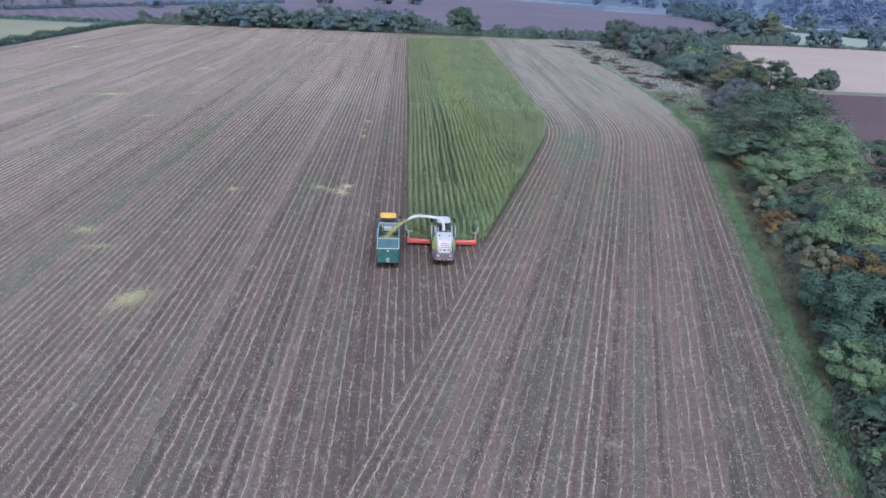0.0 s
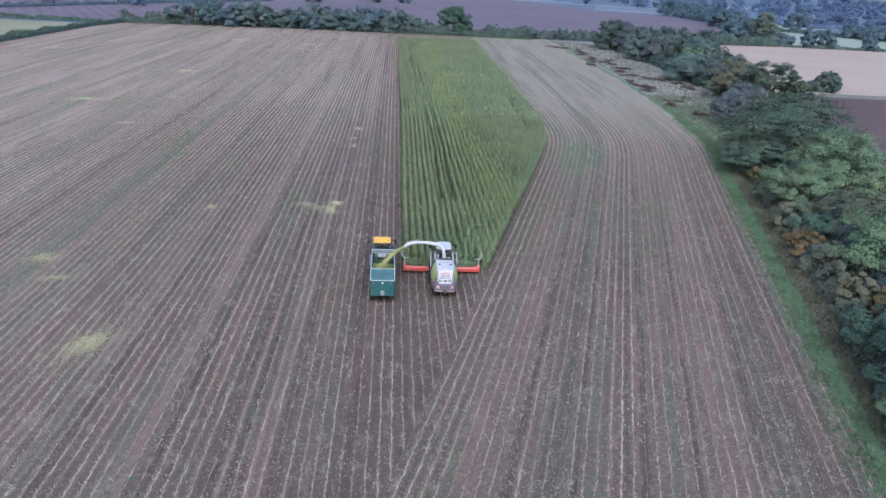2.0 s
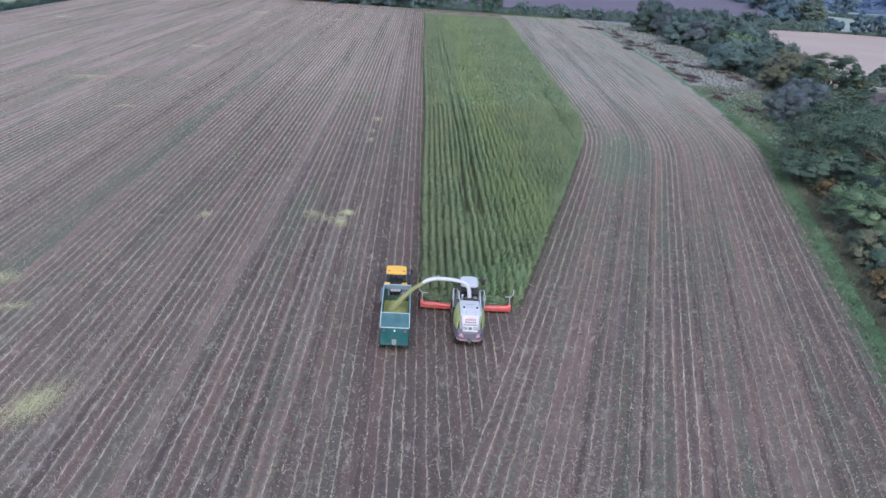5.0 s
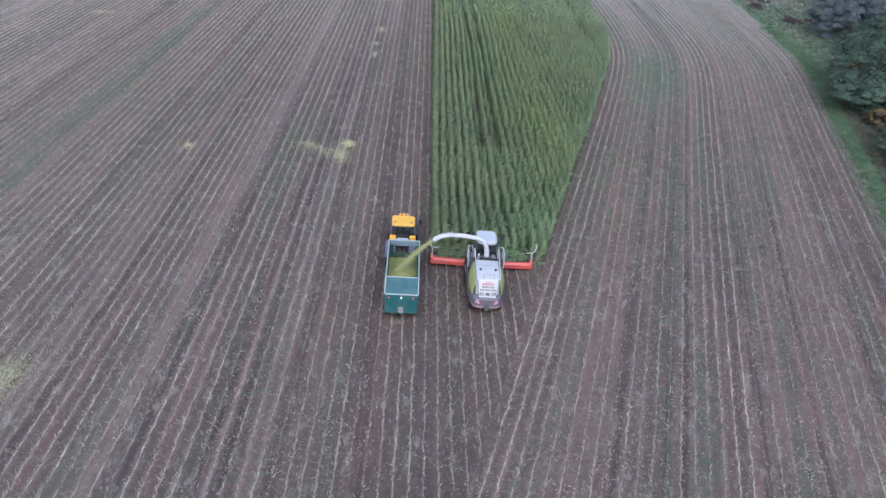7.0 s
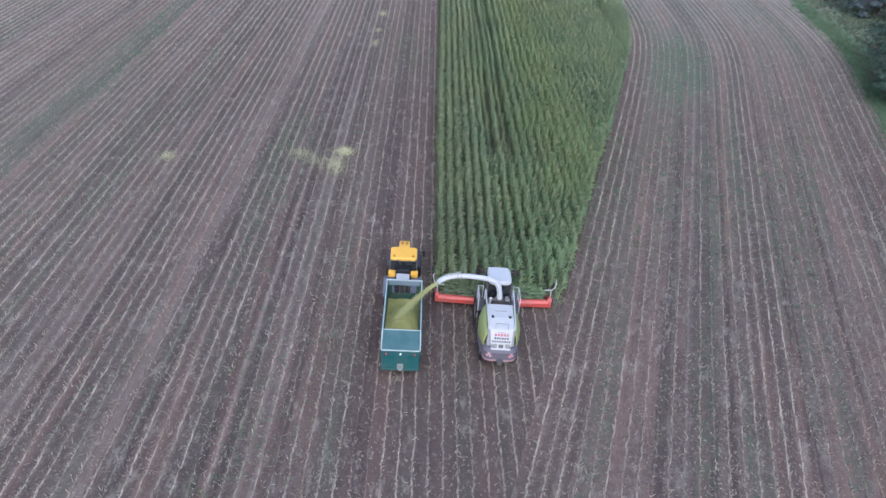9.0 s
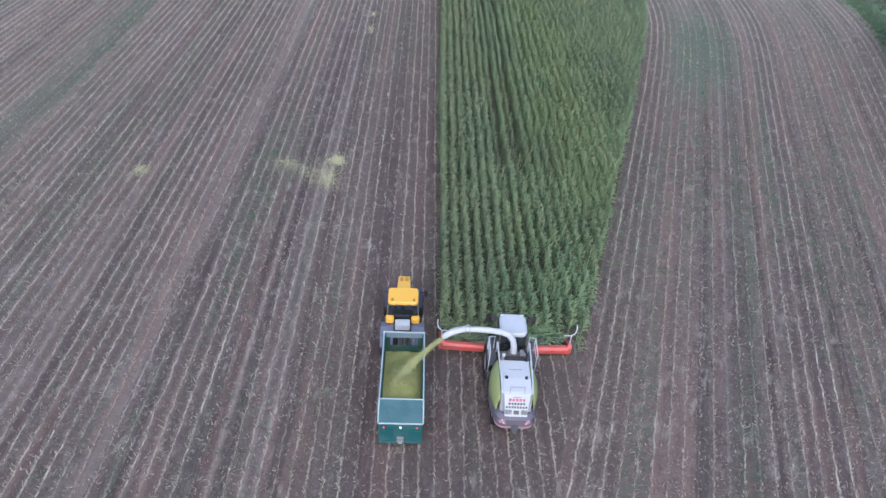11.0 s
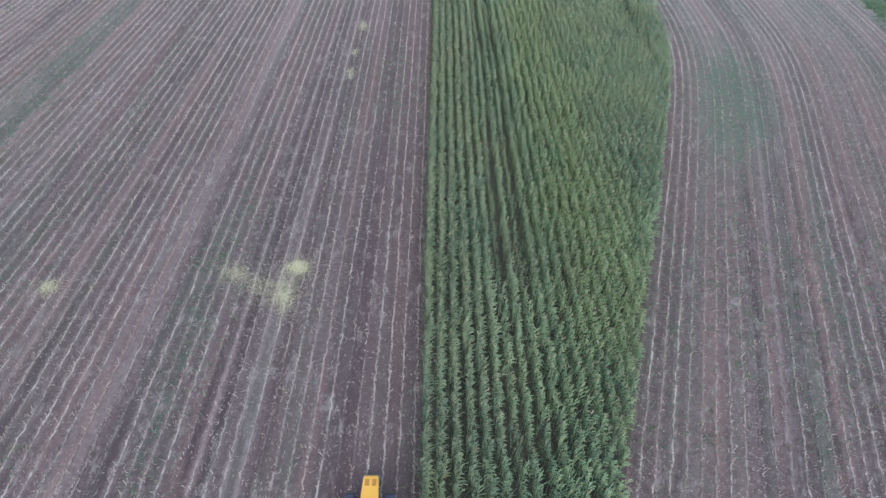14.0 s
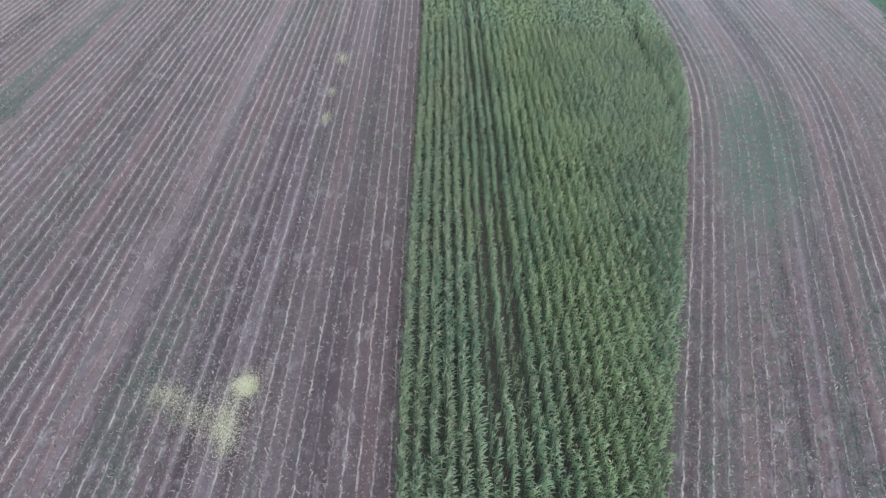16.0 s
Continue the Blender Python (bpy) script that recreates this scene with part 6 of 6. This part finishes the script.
# ---- silage trailer ----
def silage_trailer(m):
    g = base("silage_trailer", m, "teal green silage trailer half full of chopped maize", "trailer")
    W, F, R, TOP, FLOOR = 1.05, 2.35, -2.05, 3.1, 1.15
    for s in (-1, 1):
        bm = bmesh.new()
        box(bm, s * (W - 0.03), (F + R) / 2, (TOP + FLOOR) / 2, 0.06, F - R, TOP - FLOOR, 0.012)
        side = part("side_wall", bm, TEAL, g, "teal steel side wall")
        for k in range(7):
            b = bmesh.new()
            box(b, s * (W + 0.04), R + 0.15 + k * (F - R - 0.3) / 6, (TOP + FLOOR) / 2 - 0.05, 0.08, 0.09, TOP - FLOOR - 0.15, 0.015)
            part("side_rib", b, TEAL, side)
        b = bmesh.new()
        box(b, s * (W - 0.045), (F + R) / 2 + 0.02, (TOP + FLOOR) / 2 - 0.06, 0.02, F - R - 0.1, TOP - FLOOR - 0.14, 0.004, Matrix.Translation((-s * 0.03, 0, 0)))
        part("lining", b, TEAL_DARK, side, "dark green inner face")
        b = bmesh.new()
        box(b, s * W, (F + R) / 2, TOP + 0.02, 0.062, F - R + 0.1, 0.07, 0.02)
        part("top_rail", b, RIM, side, "scuffed pale top rail")
    # headboard with a barred opening
    bm = bmesh.new()
    box(bm, 0, F, (FLOOR + 2.12) / 2, 2 * W, 0.06, 2.12 - FLOOR, 0.012)
    for s in (-1, 1):
        box(bm, s * (W - 0.16), F, 2.43, 0.32, 0.06, 0.64, 0.012)
    head = part("headboard", bm, TEAL_DARK, g, "dark green headboard")
    b = bmesh.new()
    box(b, 0, F, TOP - 0.17, 2 * W - 0.1, 0.07, 0.36, 0.012)
    part("headboard_cap", b, STEEL_BLUE, head, "pale worn top of the headboard")
    for k in range(5):
        b = bmesh.new()
        tube(b, [(-0.6 + 0.3 * k, F, 2.10), (-0.6 + 0.3 * k, F, 2.78)], 0.018, 6)
        part("headboard_bar", b, DARK_GREY, head)
    b = bmesh.new()
    box(b, 0, F, TOP + 0.04, 2 * W + 0.1, 0.07, 0.06, 0.02)
    part("top_rail", b, RIM, head)
    bm = bmesh.new()
    box(bm, 0, (F + R) / 2 - 0.2, FLOOR - 0.06, 2 * W, F - R + 0.6, 0.12, 0.02)
    part("floor", bm, TEAL, g)
    # tailgate: sloping upper panel, upright lower panel
    bm = solid(bmesh.new(), [(R + 0.02, TOP + 0.04), (R - 0.82, 2.42), (R - 0.84, 2.36), (R - 0.78, 2.36), (R + 0.02, TOP - 0.04)], -W - 0.02, W + 0.02, 0.012)
    gate = part("tailgate_upper", bm, TEAL_PALE, g, "pale worn teal sloping gate panel")
    b = bmesh.new()
    for s in (-1, 1):
        tube(b, [(s * W, R + 0.03, TOP + 0.06), (s * (W + 0.02), R - 0.82, 2.44)], 0.035, 6)
    tube(b, [(-W, R + 0.03, TOP + 0.06), (W, R + 0.03, TOP + 0.06)], 0.03, 6)
    tube(b, [(-W, R - 0.83, 2.42), (W, R - 0.83, 2.42)], 0.04, 6)
    part("gate_frame", b, RIM, gate)
    for s in (-1, 1):
        b = solid(bmesh.new(), [(R + 0.02, TOP), (R - 0.8, 2.4), (R - 0.78, FLOOR - 0.1), (R + 0.02, FLOOR - 0.1)], s * (W - 0.05), s * W, 0.01)
        part("gate_cheek", b, TEAL, gate)
    bm = bmesh.new()
    box(bm, 0, R - 0.80, 1.70, 2 * W, 0.06, 1.36, 0.015)
    low = part("tailgate_lower", bm, TEAL, g, "teal green lower gate")
    for s in (-1, 1):
        b = bmesh.new()
        box(b, s * 0.68, R - 0.85, 1.55, 0.62, 0.05, 0.75, 0.03)
        part("gate_pressing", b, TEAL, low)
        b = bmesh.new()
        tube(b, [(s * 0.98, R - 0.84, 0.95), (s * 0.98, R - 0.84, 2.3)], 0.045, 6)
        part("gate_post", b, TEAL, low)
        b = bmesh.new()
        lathe(b, [(0.001, -0.05), (0.045, -0.045), (0.055, 0.02)], pose(s * 0.78, R - 0.87, 2.16, 0, 0, 90), 14)
        part("tail_lamp", b, LAMP_RED, low)
    b = bmesh.new()
    lathe(b, [(0.001, -0.05), (0.055, -0.045), (0.065, 0.02)], pose(0, R - 0.87, 2.18, 0, 0, 90), 14)
    part("reversing_lamp", b, LAMP_WHITE, low)
    b = bmesh.new()
    box(b, 0, R - 0.88, 1.25, 0.34, 0.08, 0.36, 0.03)
    box(b, 0, R - 0.92, 1.05, 0.2, 0.12, 0.14, 0.03)
    part("hatch", b, STEEL, low)
    b = bmesh.new()
    box(b, 0, R - 0.84, 1.02, 2 * W, 0.12, 0.14, 0.02)
    part("bumper", b, TEAL, low)
    # running gear
    b = bmesh.new()
    for s in (-1, 1):
        box(b, s * 0.42, 0, 0.88, 0.14, 4.6, 0.26, 0.02)
    box(b, 0, 3.1, 0.82, 0.3, 1.6, 0.2, 0.03)
    tube(b, [(-0.42, 2.3, 0.88), (0, 3.7, 0.78), (0.42, 2.3, 0.88)], 0.07, 8)
    part("chassis", b, DARK_GREY, g)
    for s in (-1, 1):
        for y in (-0.35, -1.6):
            wheel(g, s * 0.86, y, 0.58, 0.46, TEAL)
    return g


TRAILER = pose(-2.09, 62.02, 0, 0, 0, 0.4)
silage_trailer(TRAILER)


def load_heap():
    """Chopped maize heaped inside the trailer, highest behind the middle."""
    v, f, nx, ny = [], [], 26, 50
    for j in range(ny):
        for i in range(nx):
            x, y = -0.96 + 1.92 * i / (nx - 1), -2.0 + 4.25 * j / (ny - 1)
            z = 1.95 + 0.62 * math.exp(-((x + 0.1) / 1.0) ** 2 - ((y + 0.35) / 1.5) ** 2) - 0.10 * max(0, y) + 0.05 * noise.noise((x * 3, y * 3, 1)) + 0.02 * noise.noise((x * 11, y * 11, 2))
            v.append(tuple(TRAILER @ Vector((x, y, z))))
            if i and j:
                k = j * nx + i
                f.append((k - nx - 1, k - nx, k, k - 1))
    ob = tagged(raw("chopped_maize_load", v, f, CHOP), "yellow-green chopped maize heaped in the trailer", "chopped maize", kind="stuff")
    return ob


load_heap()


def stream():
    """The jet of chop from the spout's cap into the trailer."""
    rng = np.random.default_rng(51)
    a, b = np.array([-0.17, 63.22, 3.98]), np.array([-2.45, 61.45, 2.45])
    n = 26000
    t = rng.random(n) ** 0.9
    mid = a[None] + (b - a)[None] * t[:, None]
    mid[:, 2] += 0.28 * 4 * t * (1 - t)
    c = mid + rng.normal(0, 1, (n, 3)) * (0.04 + 0.075 * t ** 1.5)[:, None] * np.where(rng.random(n) < 0.15, 2.0, 1.0)[:, None]
    v, f = leaf_tris(rng, c, unit(rng, n), 0.018, 0.2)
    return tagged(raw("chopped_maize_jet", v, f, JET), "thin yellow-green jet of chopped maize from the spout", "chopped maize", kind="stuff")


stream()
